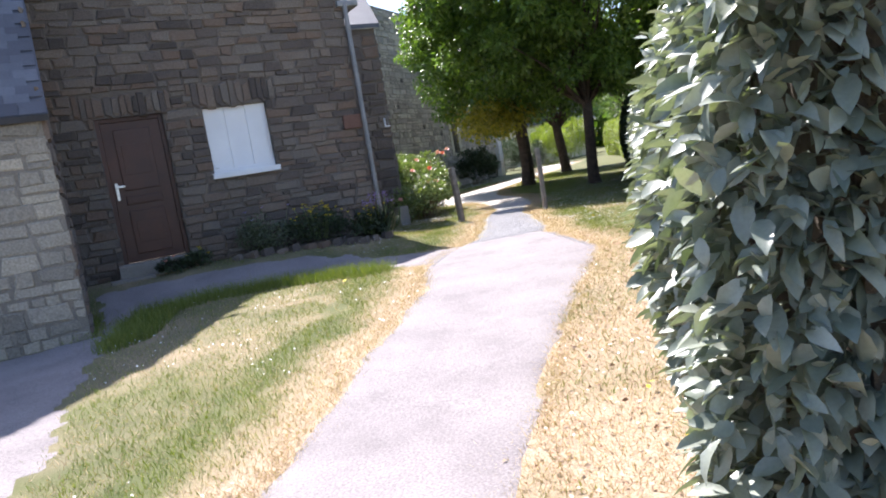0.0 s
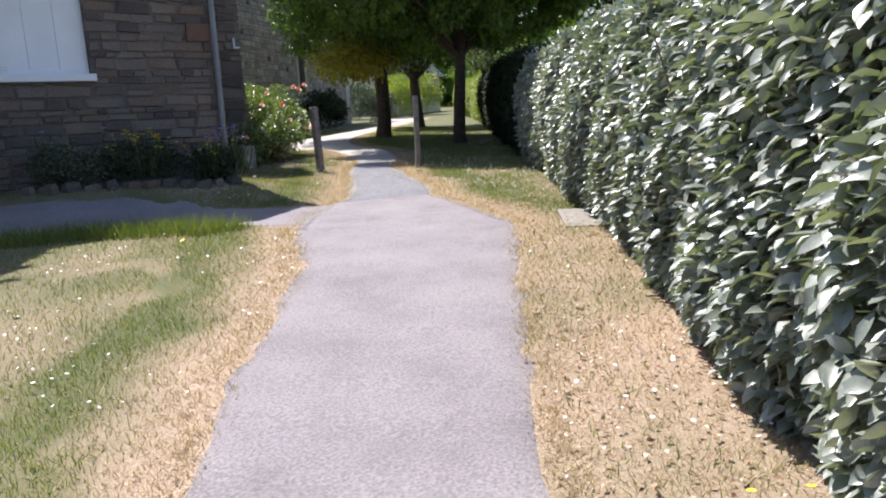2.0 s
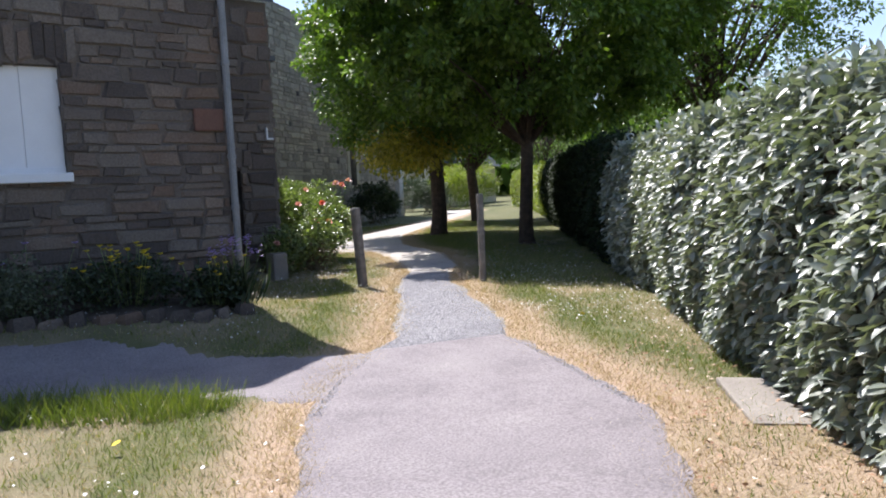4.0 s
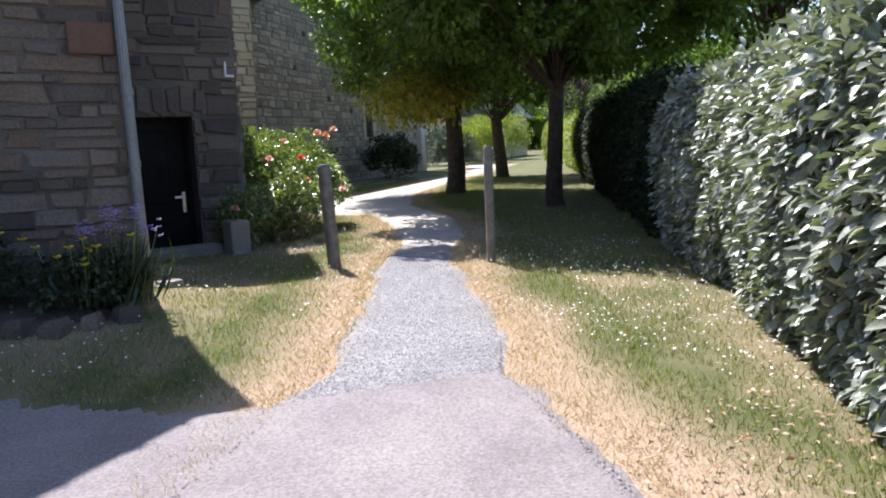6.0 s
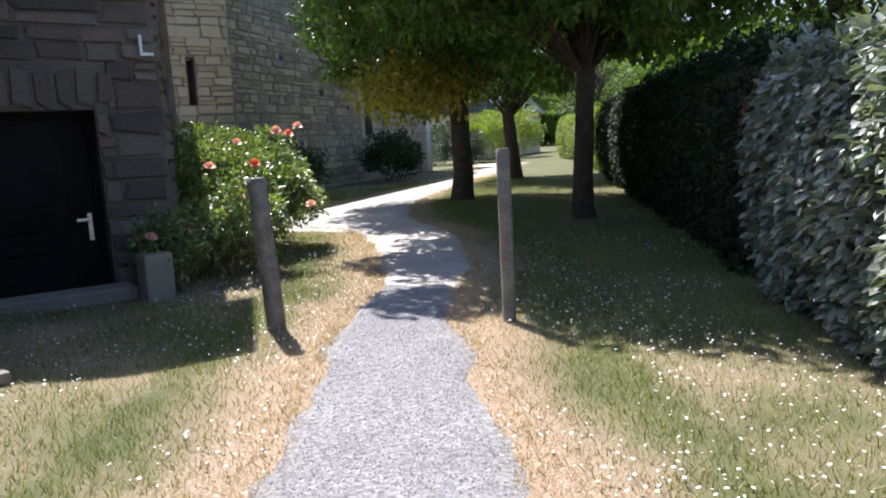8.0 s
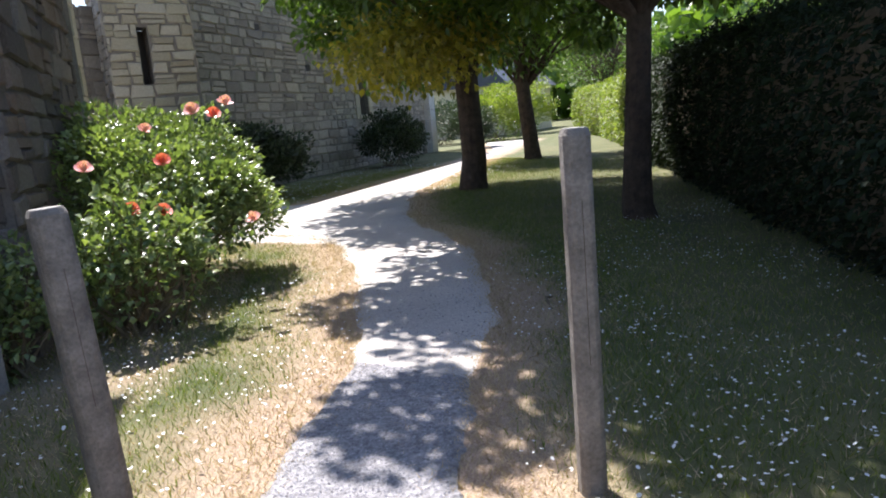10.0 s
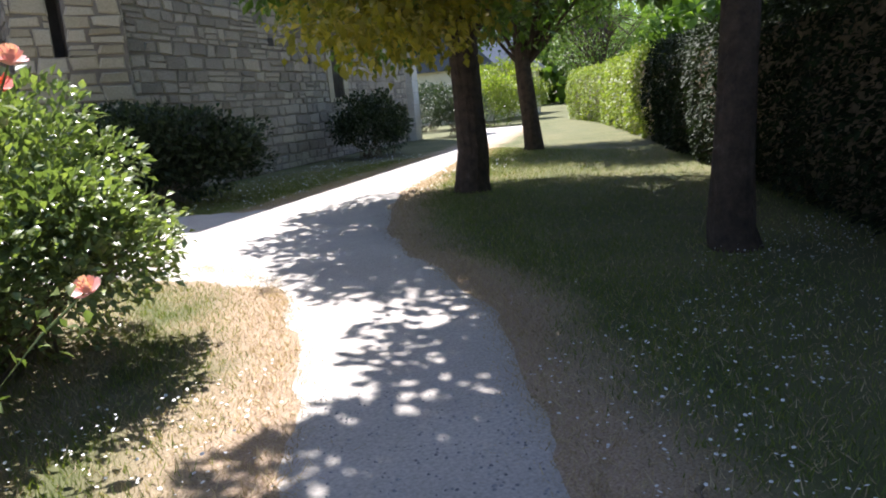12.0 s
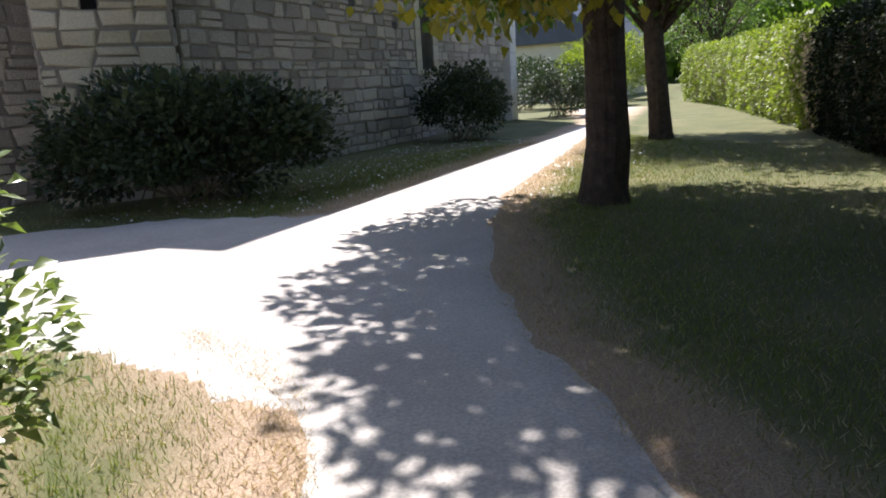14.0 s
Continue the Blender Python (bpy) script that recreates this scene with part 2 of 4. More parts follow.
def finish(bm, name, material, smooth_shade=False):
    me = bpy.data.meshes.new(name)
    bmesh.ops.recalc_face_normals(bm, faces=bm.faces)
    bm.to_mesh(me)
    bm.free()
    me.materials.append(material)
    if smooth_shade:
        me.shade_smooth()
    return me


def part(name, data, material=None, parent=None, label=""):
    ob = new(name, finish(data, name, material) if isinstance(data, bmesh.types.BMesh) else data)
    ob.parent = parent
    return tagged(ob, label)


def box(bm, x0, x1, y0, y1, z0, z1, bevel=0.0, m=None):
    r = bmesh.ops.create_cube(bm, size=1)
    vs = r["verts"]
    for v in vs:
        v.co = Vector(((x0 + x1) / 2 + v.co.x * (x1 - x0), (y0 + y1) / 2 + v.co.y * (y1 - y0), (z0 + z1) / 2 + v.co.z * (z1 - z0)))
        if m:
            v.co = m @ v.co
    if bevel:
        es = {e for v in vs for e in v.link_edges}
        bmesh.ops.bevel(bm, geom=list(es), offset=bevel, segments=2, affect="EDGES", profile=0.6)
    return bm


def boxed(x0, x1, y0, y1, z0, z1, bevel=0.0, m=None):
    return box(bmesh.new(), x0, x1, y0, y1, z0, z1, bevel, m)


def tube(bm, pts, radii, sides=8):
    """A tapered tube through the points."""
    rings = []
    for i, p in enumerate(pts):
        d = (Vector(pts[min(i + 1, len(pts) - 1)]) - Vector(pts[max(i - 1, 0)])).normalized()
        a = d.orthogonal().normalized()
        b = d.cross(a)
        rings.append([bm.verts.new(Vector(p) + radii[i] * (math.cos(k * math.tau / sides) * a + math.sin(k * math.tau / sides) * b)) for k in range(sides)])
    for r, s in zip(rings, rings[1:]):
        o = min(range(sides), key=lambda k: (s[k].co - r[0].co).length)
        for k in range(sides):
            bm.faces.new((r[k], r[(k + 1) % sides], s[(k + 1 + o) % sides], s[(k + o) % sides]))
    bm.faces.new(rings[0][::-1])
    bm.faces.new(rings[-1])
    return bm


def empty(name, x, y, z, rz=0.0):
    e = new(name)
    e.empty_display_size = 0.2
    e.matrix_basis = pose(x, y, z, 0, 0, rz)
    return e


# ---- ground ----
def axis(a, b, step):
    far = [3, 7, 15, 30, 60, 120, 250, 500, 1000]
    return np.array([a - f for f in far[::-1]] + list(np.arange(a, b, step)) + [b + f for f in far])


def build_ground():
    xs, ys = axis(-6, 30, 0.2), axis(-6, 36, 0.2)
    X, Y = np.meshgrid(xs, ys, indexing="ij")
    Z = height(X, Y)
    n, m = X.shape
    idx = np.arange(n * m).reshape(n, m)
    faces = np.stack([idx[:-1, :-1], idx[1:, :-1], idx[1:, 1:], idx[:-1, 1:]], -1).reshape(-1, 4)
    me = mesh_from("ground", np.stack([X, Y, Z], -1).reshape(-1, 3), faces, M_TURF, True)
    at = me.attributes.new("dry", "FLOAT", "POINT")
    at.data.foreach_set("value", dryness(X, Y).reshape(-1).astype(np.float32))
    return tagged(new("ground", me), "patchy lawn with straw-dry margins along the paths", "ground", kind="structure")


NX, NY = np.meshgrid(np.arange(64), np.arange(64), indexing="ij")
TABLE = np.random.rand(64, 64)


def wobble(x, y, s):
    x, y = np.asarray(x, float) / s, np.asarray(y, float) / s
    i, j = np.floor(x).astype(int), np.floor(y).astype(int)
    fx, fy = x - i, y - j
    fx, fy = fx * fx * (3 - 2 * fx), fy * fy * (3 - 2 * fy)
    t = lambda a, b: TABLE[a % 64, b % 64]
    return (t(i, j) * (1 - fx) + t(i + 1, j) * fx) * (1 - fy) + (t(i, j + 1) * (1 - fx) + t(i + 1, j + 1) * fx) * fy


def dryness(x, y):
    """1 where the grass is straw: beside the paths and all along the foot of the first hedge."""
    d = np.minimum(seg_dist(x, y, LEFT), seg_dist(x, y, RIGHT))
    w = wobble(x, y, 0.7) * 0.6 + wobble(x, y, 0.23) * 0.4
    dry = 1.25 - d / (0.18 + 0.75 * w)
    strip = (seg_dist(x, y, HEDGE[:5]) < 1.3) & (0.7 * x + 0.7 * y < 8.7)
    dry = np.where(strip, 0.35 + 0.85 * w, dry)
    dry = np.where(~strip & (d > 0.9), np.maximum(dry, 0.9 * w - 0.12), dry)
    # the lawn under the trees stays green
    lush = smooth(13.2, 14.2, 0.7 * x + 0.7 * y) * smooth(0.3, 0.7, d) * smooth(0.0, 0.6, x - 0.6 * y - 3.4)
    lush = np.maximum(lush, (y > 18.3) * (x < 0.9 * y - 2.4) * smooth(0.25, 0.6, d))
    return np.clip(dry * (1 - 0.85 * lush), 0, 1)


build_ground()


def strip(name, left, right, material, label, lift=0.02):
    """Paving between two ragged edges."""
    n = 4 * max(len(left), len(right)) * 3
    def even(line):
        pts = np.array(line, float)
        s = np.r_[0, np.cumsum(np.hypot(*np.diff(pts, axis=0).T))]
        k = np.linspace(0, s[-1], n)
        return np.stack([np.interp(k, s, pts[:, 0]), np.interp(k, s, pts[:, 1])], -1)
    a, b = even(left), even(right)
    across = 10
    rows = []
    for j in range(across + 1):
        k = j / across
        q = a * (1 - k) + b * k
        if j in (0, across):
            side = (b - a) / np.linalg.norm(b - a, axis=1)[:, None]
            q = q + side * ((wobble(q[:, 0], q[:, 1], 0.35) - 0.5) * 0.22 + (wobble(q[:, 0], q[:, 1], 0.09) - 0.5) * 0.09)[:, None]
        rows.append(np.c_[q, height(q[:, 0], q[:, 1]) + (lift if 0 < j < across else -0.01)])
    V = np.concatenate(rows)
    idx = np.arange(len(V)).reshape(across + 1, n)
    F = np.stack([idx[:-1, :-1], idx[1:, :-1], idx[1:, 1:], idx[:-1, 1:]], -1).reshape(-1, 4)
    return tagged(new(name, mesh_from(name, V, F, material, True)), label, "path", kind="structure")


strip("path_asphalt", LEFT[:9], RIGHT[:9], M_ASPHALT, "worn pinkish-grey asphalt footpath with ragged grass edges")
strip("path_gravel", LEFT[8:15], RIGHT[8:14], M_GRAVEL, "pale loose gravel footpath between dry grass", 0.016)
strip("path_sand", LEFT[14:], RIGHT[13:], M_SAND, "trodden pale sandy footpath under trees", 0.013)


def patch(name, poly, material, label, lift, cell=0.05):
    """A sheet of small cells that fills the outline, with a worn edge."""
    a = np.array(poly)
    xs, ys = np.arange(a[:, 0].min(), a[:, 0].max(), cell), np.arange(a[:, 1].min(), a[:, 1].max(), cell)
    GX, GY = np.meshgrid(xs, ys, indexing="ij")
    jx, jy = (wobble(GX, GY, 0.17) - 0.5) * 0.2, (wobble(GY, GX, 0.17) - 0.5) * 0.2
    ok = inside(GX + jx, GY + jy, poly)
    n, m = GX.shape
    idx = np.arange(n * m).reshape(n, m)
    full = ok[:-1, :-1] & ok[1:, :-1] & ok[1:, 1:] & ok[:-1, 1:]
    F = np.stack([idx[:-1, :-1], idx[1:, :-1], idx[1:, 1:], idx[:-1, 1:]], -1)[full]
    used = np.zeros(n * m, int)
    np.add.at(used, F.reshape(-1), 1)
    Zs = height(GX, GY).reshape(-1) + np.where(used == 4, lift, -0.004)
    V = np.c_[GX.reshape(-1), GY.reshape(-1), Zs]
    keep = used > 0
    new_id = np.cumsum(keep) - 1
    return tagged(new(name, mesh_from(name, V[keep], new_id[F], material, True)), label, "path", kind="structure")


patch("path_side", SIDE_PATH, M_ASPHALT, "dark asphalt yard path along the stone house", 0.011)
patch("path_branch", BRANCH, M_SAND, "trodden pale sand where the footpath forks", 0.009)

# ---- masonry ----
def wall_panel(name, o, u, n, width, top, holes, thick, material, bottom=-0.3, breaks=()):
    """A wall along u from o, its face towards n, with openings (u0, u1, z0, z1) cut right through. top: height by u."""
    bm = bmesh.new()
    cuts = sorted({0.0, width, *breaks, *[h[0] for h in holes], *[h[1] for h in holes]})
    for a, b in zip(cuts, cuts[1:]):
        spans, z = [], bottom
        for h in sorted([h for h in holes if h[0] <= a and h[1] >= b], key=lambda h: h[2]):
            spans.append((z, z, h[2], h[2]))
            z = h[3]
        spans.append((z, z, top(a), top(b)))
        for z0, z1, z2, z3 in spans:
            q = [o + u * s - n * d + Vector((0, 0, zz)) for d in (0, thick) for s, zz in ((a, z0), (b, z1), (b, z3), (a, z2))]
            v = [bm.verts.new(p) for p in q]
            for f in ((0, 1, 2, 3), (7, 6, 5, 4), (0, 4, 5, 1), (1, 5, 6, 2), (2, 6, 7, 3), (3, 7, 4, 0)):
                bm.faces.new([v[k] for k in f])
    return new(name, finish(bm, name, material))


def stone_shape(seed):
    """Vertices of one rough block, unit size, its face at w = 1, with a chamfered uneven front."""
    r = random.Random(seed)
    j = lambda a: r.uniform(-a, a)
    back = [(-0.5, -0.5), (0.5, -0.5), (0.5, 0.5), (-0.5, 0.5)]
    rim = [(x + j(0.09), y + j(0.15)) for x, y in back]
    v = [(x, y, 0.0) for x, y in rim] + [(x * 0.97, y * 0.95, 0.62 + j(0.1)) for x, y in rim] + [(x * (0.84 + j(0.04)), y * (0.78 + j(0.05)), 1.0 + j(0.16)) for x, y in rim]
    f = [(8, 9, 10, 11)]
    for a in (0, 4):
        f += [(a + k, a + (k + 1) % 4, a + 4 + (k + 1) % 4, a + 4 + k) for k in range(4)]
    return np.array(v), f


SHAPES = [stone_shape(s) for s in range(10)]


def courses(width, top, holes, rows, lens, seed, bottom=-0.1, extra=()):
    """Rectangles (u, z, w, h) of coursed rubble that keep out of the openings."""
    r = random.Random(seed)
    out, z = [], bottom
    while z < max(top(k * width / 20) for k in range(21)):
        h = r.uniform(*rows)
        a = -r.uniform(0, lens[1] * 0.5)
        while a < width:
            w = r.uniform(*lens) * (1.25 if h > sum(rows) / 2 else 0.9)
            u0, u1 = max(a, 0), min(a + w, width)
            a += w
            pieces = [(u0, u1)]
            for q in [*holes, *extra]:
                if q[2] < z + h * 0.6 and q[3] > z + h * 0.4:
                    nxt = []
                    for s, e in pieces:
                        if e <= q[0] or s >= q[1]:
                            nxt.append((s, e))
                        else:
                            nxt += [(s, q[0])] if s < q[0] else []
                            nxt += [(q[1], e)] if e > q[1] else []
                    pieces = nxt
            for s, e in pieces:
                if e - s > 0.05 and z + h * 0.7 < top((s + e) / 2):
                    if h > 0.16 and r.random() < 0.18:
                        out += [(s, z, e - s, h / 2), (s, z + h / 2, e - s, h / 2)]
                    else:
                        out.append((s, z, e - s, h))
        z += h
    return out


def lay(wall, rects, o, u, n, material, near, gap=0.016, proud=0.03, name="stone"):
    """Stones on a wall: those for which near() holds are objects, at most 300, the rest one mesh."""
    r = random.Random(len(rects))
    meshes = []
    for v, f in SHAPES:
        meshes.append(mesh_from(name, v, f, material))
    rot = Matrix((u, Vector((0, 0, 1)), n)).transposed().to_4x4()
    V, F, count, k = [], [], 0, 0
    for a, z, w, h in rects:
        g = gap * r.uniform(0.6, 1.5)
        c = o + u * (a + w / 2) + Vector((0, 0, z + h / 2)) - n * 0.02
        size = (max(w - g, 0.03), max(h - g, 0.03), 0.02 + proud * r.uniform(0.6, 1.3))
        i = r.randrange(len(SHAPES))
        if count < 300 and near(a + w / 2, z + h / 2):
            ob = part(name, meshes[i], None, wall)
            ob.matrix_basis = Matrix.Translation(c) @ rot @ Matrix.Diagonal((*size, 1))
            count += 1
        else:
            v, f = SHAPES[i]
            M = np.array((Matrix.Translation(c) @ rot @ Matrix.Diagonal((*size, 1))))
            V.append(v @ M[:3, :3].T + M[:3, 3])
            F += [tuple(k + q for q in t) for t in f]
            k += len(v)
    if V:
        rest = part("stonework", mesh_from("stonework", np.concatenate(V), F, material), None, wall)
        tagged(rest, kind="stuff")


X, Y, Z = Vector((1, 0, 0)), Vector((0, 1, 0)), Vector((0, 0, 1))
FY = 11.46 * U                      # the face of the gabled house
HX0, HX1 = 2.62 * U, 7.92 * U       # its visible ends
DX0, DX1, DZ0, DZ1 = 3.25 * U, 4.33 * U, 0.54 * U, 3.0 * U
WX0, WX1, WZ0, WZ1 = 5.0 * U, 6.13 * U, 1.80 * U, 3.0 * U
EAVE = 4.7 * U
# unseen top, shaped to cast its shadow: hump by the corner, then tall gable
SHADOW_PROFILE = [(-2.0 * U, 9.9), (2.2, 9.6), (3.36, 7.6), (3.9, 6.0), (4.4, 4.6), (5.5, 4.6), (6.3, 5.0), (HX1, EAVE + 0.12)]


def gable_top(u):
    return float(np.interp(u - 2.0 * U, [p[0] for p in SHADOW_PROFILE], [p[1] for p in SHADOW_PROFILE]))


def build_house():
    o = Vector((-2.0 * U, FY, 0))
    u0 = 2.0 * U
    width = HX1 + u0
    holes = [(DX0 + u0, DX1 + u0, DZ0, DZ1), (WX0 + u0, WX1 + u0, WZ0, WZ1)]
    wall = wall_panel("wall_house", o, X, -Y, width, gable_top, holes, 0.5, M_DARKMORTAR, breaks=[p[0] + u0 for p in SHADOW_PROFILE[1:-1]])
    tagged(wall, "shaded gable wall of brown-grey coursed rubble stone", "wall", kind="structure")
    lint = [(DX0 + u0 - 0.25, DX1 + u0 + 0.15, DZ1, DZ1 + 0.36), (WX0 + u0 - 0.12, WX1 + u0 + 0.18, WZ1, WZ1 + 0.40)]
    rects = courses(width, gable_top, holes, (0.07, 0.18), (0.12, 0.46), 4, extra=lint)
    r = random.Random(8)
    for a, b, z0, z1 in lint:
        s = a
        while s < b - 0.05:
            w = min(r.uniform(0.08, 0.14), b - s)
            rects.append((s, z0, w, (z1 - z0) * r.uniform(0.85, 1.0)))
            s += w
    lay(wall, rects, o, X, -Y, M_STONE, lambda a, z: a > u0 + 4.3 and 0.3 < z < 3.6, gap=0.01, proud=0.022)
    # east side wall and the roof over it
    side = wall_panel("wall_house_side", Vector((HX1, FY + 0.012, 0)), Y, X, 6.0, lambda a: EAVE, [], 0.45, M_DARKMORTAR)
    tagged(side, "side wall of the rubble stone house", "wall", kind="structure")
    lay(side, courses(6.0, lambda a: EAVE, [], (0.13, 0.24), (0.2, 0.5), 5), Vector((HX1, FY, 0)), Y, X, M_STONE, lambda a, z: False)
    bm = bmesh.new()
    a0, a1 = 4.6 * U, HX1 + 0.12
    q = [bm.verts.new((x, FY + 0.3 + b, EAVE - 0.25 + b * 0.02 + dz)) for dz in (0, 0.09) for x, b in ((a0, 0), (a1, 0), (a1, 3.2), (a0, 3.2))]
    for f in ((3, 2, 1, 0), (4, 5, 6, 7), (0, 1, 5, 4), (1, 2, 6, 5), (2, 3, 7, 6), (3, 0, 4, 7)):
        bm.faces.new([q[k] for k in f])
    tagged(new("roof_house", finish(bm, "roof_house", M_SLATE)), "dark slate gable roof on the stone house", "roof", kind="structure")
    bm = bmesh.new()
    box(bm, HX1 - 0.10, HX1 + 0.27, FY - 0.09, FY + 1.2, EAVE - 0.10, EAVE - 0.0, 0.02)
    tagged(new("gutter", finish(bm, "gutter", M_ZINC)), "grey zinc gutter end at the roof's edge", "gutter")
    # rust-brown corner block
    part("corner_block", boxed(HX1 - 0.34, HX1 - 0.02, FY - 0.055, FY, 2.02, 2.26, 0.02), surface("rust_stone", [(0.3, (0.11, 0.06, 0.045)), (0.7, (0.17, 0.09, 0.065))], 3, 40, 0.9, 0.6), wall)


build_house()


def panel_door(name, x0, x1, y, z0, z1, material, label, mirror=False):
    """A door leaf with raised panels, a frame and a lever handle, set back in its opening."""
    e = tagged(empty(name, (x0 + x1) / 2, y, z0), label, "door", kind="structure")
    w, h = x1 - x0, z1 - z0
    L = lambda a, b, c, d, f, g, bev=0.006: boxed(a, b, c, d, f, g, bev)
    for a, b, f, g in ((-w / 2, -w / 2 + 0.06, 0, h), (w / 2 - 0.06, w / 2, 0, h), (-w / 2 + 0.06, w / 2 - 0.06, h - 0.06, h)):
        part("door_frame", L(a, b, -0.03, 0.06, f, g), material, e)
    part("leaf", L(-w / 2 + 0.062, w / 2 - 0.062, 0.0, 0.045, 0.005, h - 0.062), material, e)
    for z, zz in ((0.12, 0.36 * h), (0.40 * h, 0.46 * h), (0.50 * h, 0.92 * h)):
        bm = L(-w * 0.27, w * 0.27, -0.014, 0.0, z, zz, 0.012)
        p = part("panel", bm, material, e)
        part("moulding", L(-w * 0.2, w * 0.2, -0.022, -0.014, z + 0.25 * (zz - z), zz - 0.25 * (zz - z), 0.006), material, p)
    s = 1 if mirror else -1
    hd = part("handle", L(s * (w / 2 - 0.12) - 0.022, s * (w / 2 - 0.12) + 0.022, -0.012, 0.0, 0.44 * h, 0.56 * h, 0.004), M_METAL, e, "brushed steel lever handle")
    part("lever", L(min(s * (w / 2 - 0.12), s * (w / 2 - 0.24)), max(s * (w / 2 - 0.12), s * (w / 2 - 0.24)), -0.055, -0.035, 0.525 * h, 0.54 * h, 0.006), M_METAL, hd)
    part("spindle", L(s * (w / 2 - 0.12) - 0.01, s * (w / 2 - 0.12) + 0.01, -0.05, -0.01, 0.522 * h, 0.543 * h, 0.003), M_METAL, hd)
    return e


d1 = panel_door("door_1", DX0, DX1, FY + 0.10, DZ0, DZ1, M_DOOR, "closed brown wooden panelled door in a stone wall")
part("peephole", boxed(-0.012, 0.012, -0.012, 0.0, 1.45, 1.47, 0.003), M_METAL, d1)
step = tagged(new("door_step", finish(boxed(DX0 - 0.1, DX1 + 0.15, FY - 0.32, FY + 0.1, 0.05, DZ0, 0.02), "door_step", M_CONCRETE)), "low worn stone step under the brown door", "step", kind="structure")
step2 = tagged(new("door_step_low", finish(boxed(DX0 - 0.25, DX0 + 0.35, FY - 0.66, FY - 0.34, 0.0, 0.30, 0.02), "door_step", M_CONCRETE)), "flat stone laid before the door step", "step", kind="structure")


def shutter_window():
    e = tagged(empty("window_1", (WX0 + WX1) / 2, FY + 0.08, WZ0), "square window closed by a white shutter", "window", kind="structure")
    w, h = WX1 - WX0, WZ1 - WZ0
    for k in range(3):
        part("shutter_board", boxed(-w / 2 + k * w / 3 + 0.002, -w / 2 + (k + 1) * w / 3 - 0.002, 0, 0.03, 0.03, h - 0.01, 0.003), M_WHITE, e)
    part("bottom_rail", boxed(-w / 2, w / 2, -0.012, 0.0, 0.03, 0.09, 0.004), M_WHITE, e)
    part("catch", boxed(-w / 2 + 0.04, -w / 2 + 0.1, -0.012, 0, 0.10, 0.12, 0.003), M_METAL, e)
    part("window_sill", boxed(-w / 2 - 0.04, w / 2 + 0.04, -0.17, 0.05, -0.06, 0.03, 0.012), M_WHITE, e, "white painted sill")


shutter_window()


def downpipe():
    bm = bmesh.new()
    x, y = HX1 + 0.03, FY - 0.075
    e = tagged(empty("downpipe", x, y, 0.22), "pale grey metal rainwater downpipe on the house corner", "downpipe")
    part("pipe", tube(bm, [(0, 0, 0.45), (0, 0, EAVE - 0.3), (0.03, 0.08, EAVE - 0.18)], [0.04] * 3, 12), M_ZINC, e)
    part("shoe", tube(bmesh.new(), [(0, 0, -0.15), (0, 0, 0.46)], [0.046, 0.046], 12), M_CONCRETE, e, "grey cast lower length")
    for z in (0.95, 1.5, 2.5):
        part("collar", tube(bmesh.new(), [(0, 0, z), (0, 0, z + 0.05)], [0.047] * 2, 12), M_ZINC, e)


downpipe()


def build_annex():
    ax1, ay = 2.58 * U, 8.05 * U
    eave = 2.72 * U
    o = Vector((ax1 - 6.0, ay, 0))
    # paler stone and mortar than the side: the front's stronger light as colour
    w = wall_panel("wall_annex", o, X, -Y, 6.0, lambda a: eave, [], 0.45, M_MORTAR)
    tagged(w, "low annex wall of rubble stone, its brighter light put into pale colour", "wall", kind="structure")
    lay(w, courses(6.0, lambda a: eave, [], (0.1, 0.2), (0.14, 0.42), 11), o, X, -Y, M_CHURCH, lambda a, z: a > 4.4, gap=0.012, proud=0.015)
    s = wall_panel("wall_annex_side", Vector((ax1, ay + 0.012, 0)), Y, X, FY - ay - 0.012, lambda a: eave + a * 0.95, [], 0.4, M_DARKMORTAR)
    tagged(s, "side wall of the annex in grey rubble", "wall", kind="structure")
    lay(s, courses(FY - ay, lambda a: eave + a * 0.95, [], (0.12, 0.24), (0.18, 0.45), 12), Vector((ax1, ay, 0)), Y, X, M_STONE, lambda a, z: True)
    # slate roof rising to the house
    slope = Vector((0, 1, 0.95)).normalized()
    up = Vector((0, -0.95, 1)).normalized()
    base = Vector((ax1 - 6.0, ay - 0.12, eave - 0.02))
    run = 3.6 / slope.y
    bm = bmesh.new()
    q = [bm.verts.new(base + X * a + slope * b + up * c) for c in (-0.08, 0.0) for a, b in ((0, 0), (6.06, 0), (6.06, run), (0, run))]
    for f in ((3, 2, 1, 0), (4, 5, 6, 7), (0, 1, 5, 4), (1, 2, 6, 5), (2, 3, 7, 6), (3, 0, 4, 7)):
        bm.faces.new([q[k] for k in f])
    roof = tagged(new("roof_annex", finish(bm, "roof_annex", M_SLATE)), "blue-grey slate roof of the low annex", "roof", kind="structure")
    me = mesh_from("slate", *stone_flat(), M_SLATE)
    rot = Matrix((X, slope, up)).transposed().to_4x4()
    r = random.Random(3)
    for j in range(24):
        for i in range(12):
            a = 6.04 - (i + 0.5 + 0.5 * (j % 2)) * 0.24
            c = base + X * a + slope * (0.02 + 0.15 * j + 0.09) + up * 0.014
            ob = part("slate", me, None, roof)
            ob.matrix_basis = Matrix.Translation(c) @ rot @ pose(0, 0, 0, 3.5, 0, r.uniform(-1, 1)) @ Matrix.Diagonal((0.235, 0.2, 0.008, 1))


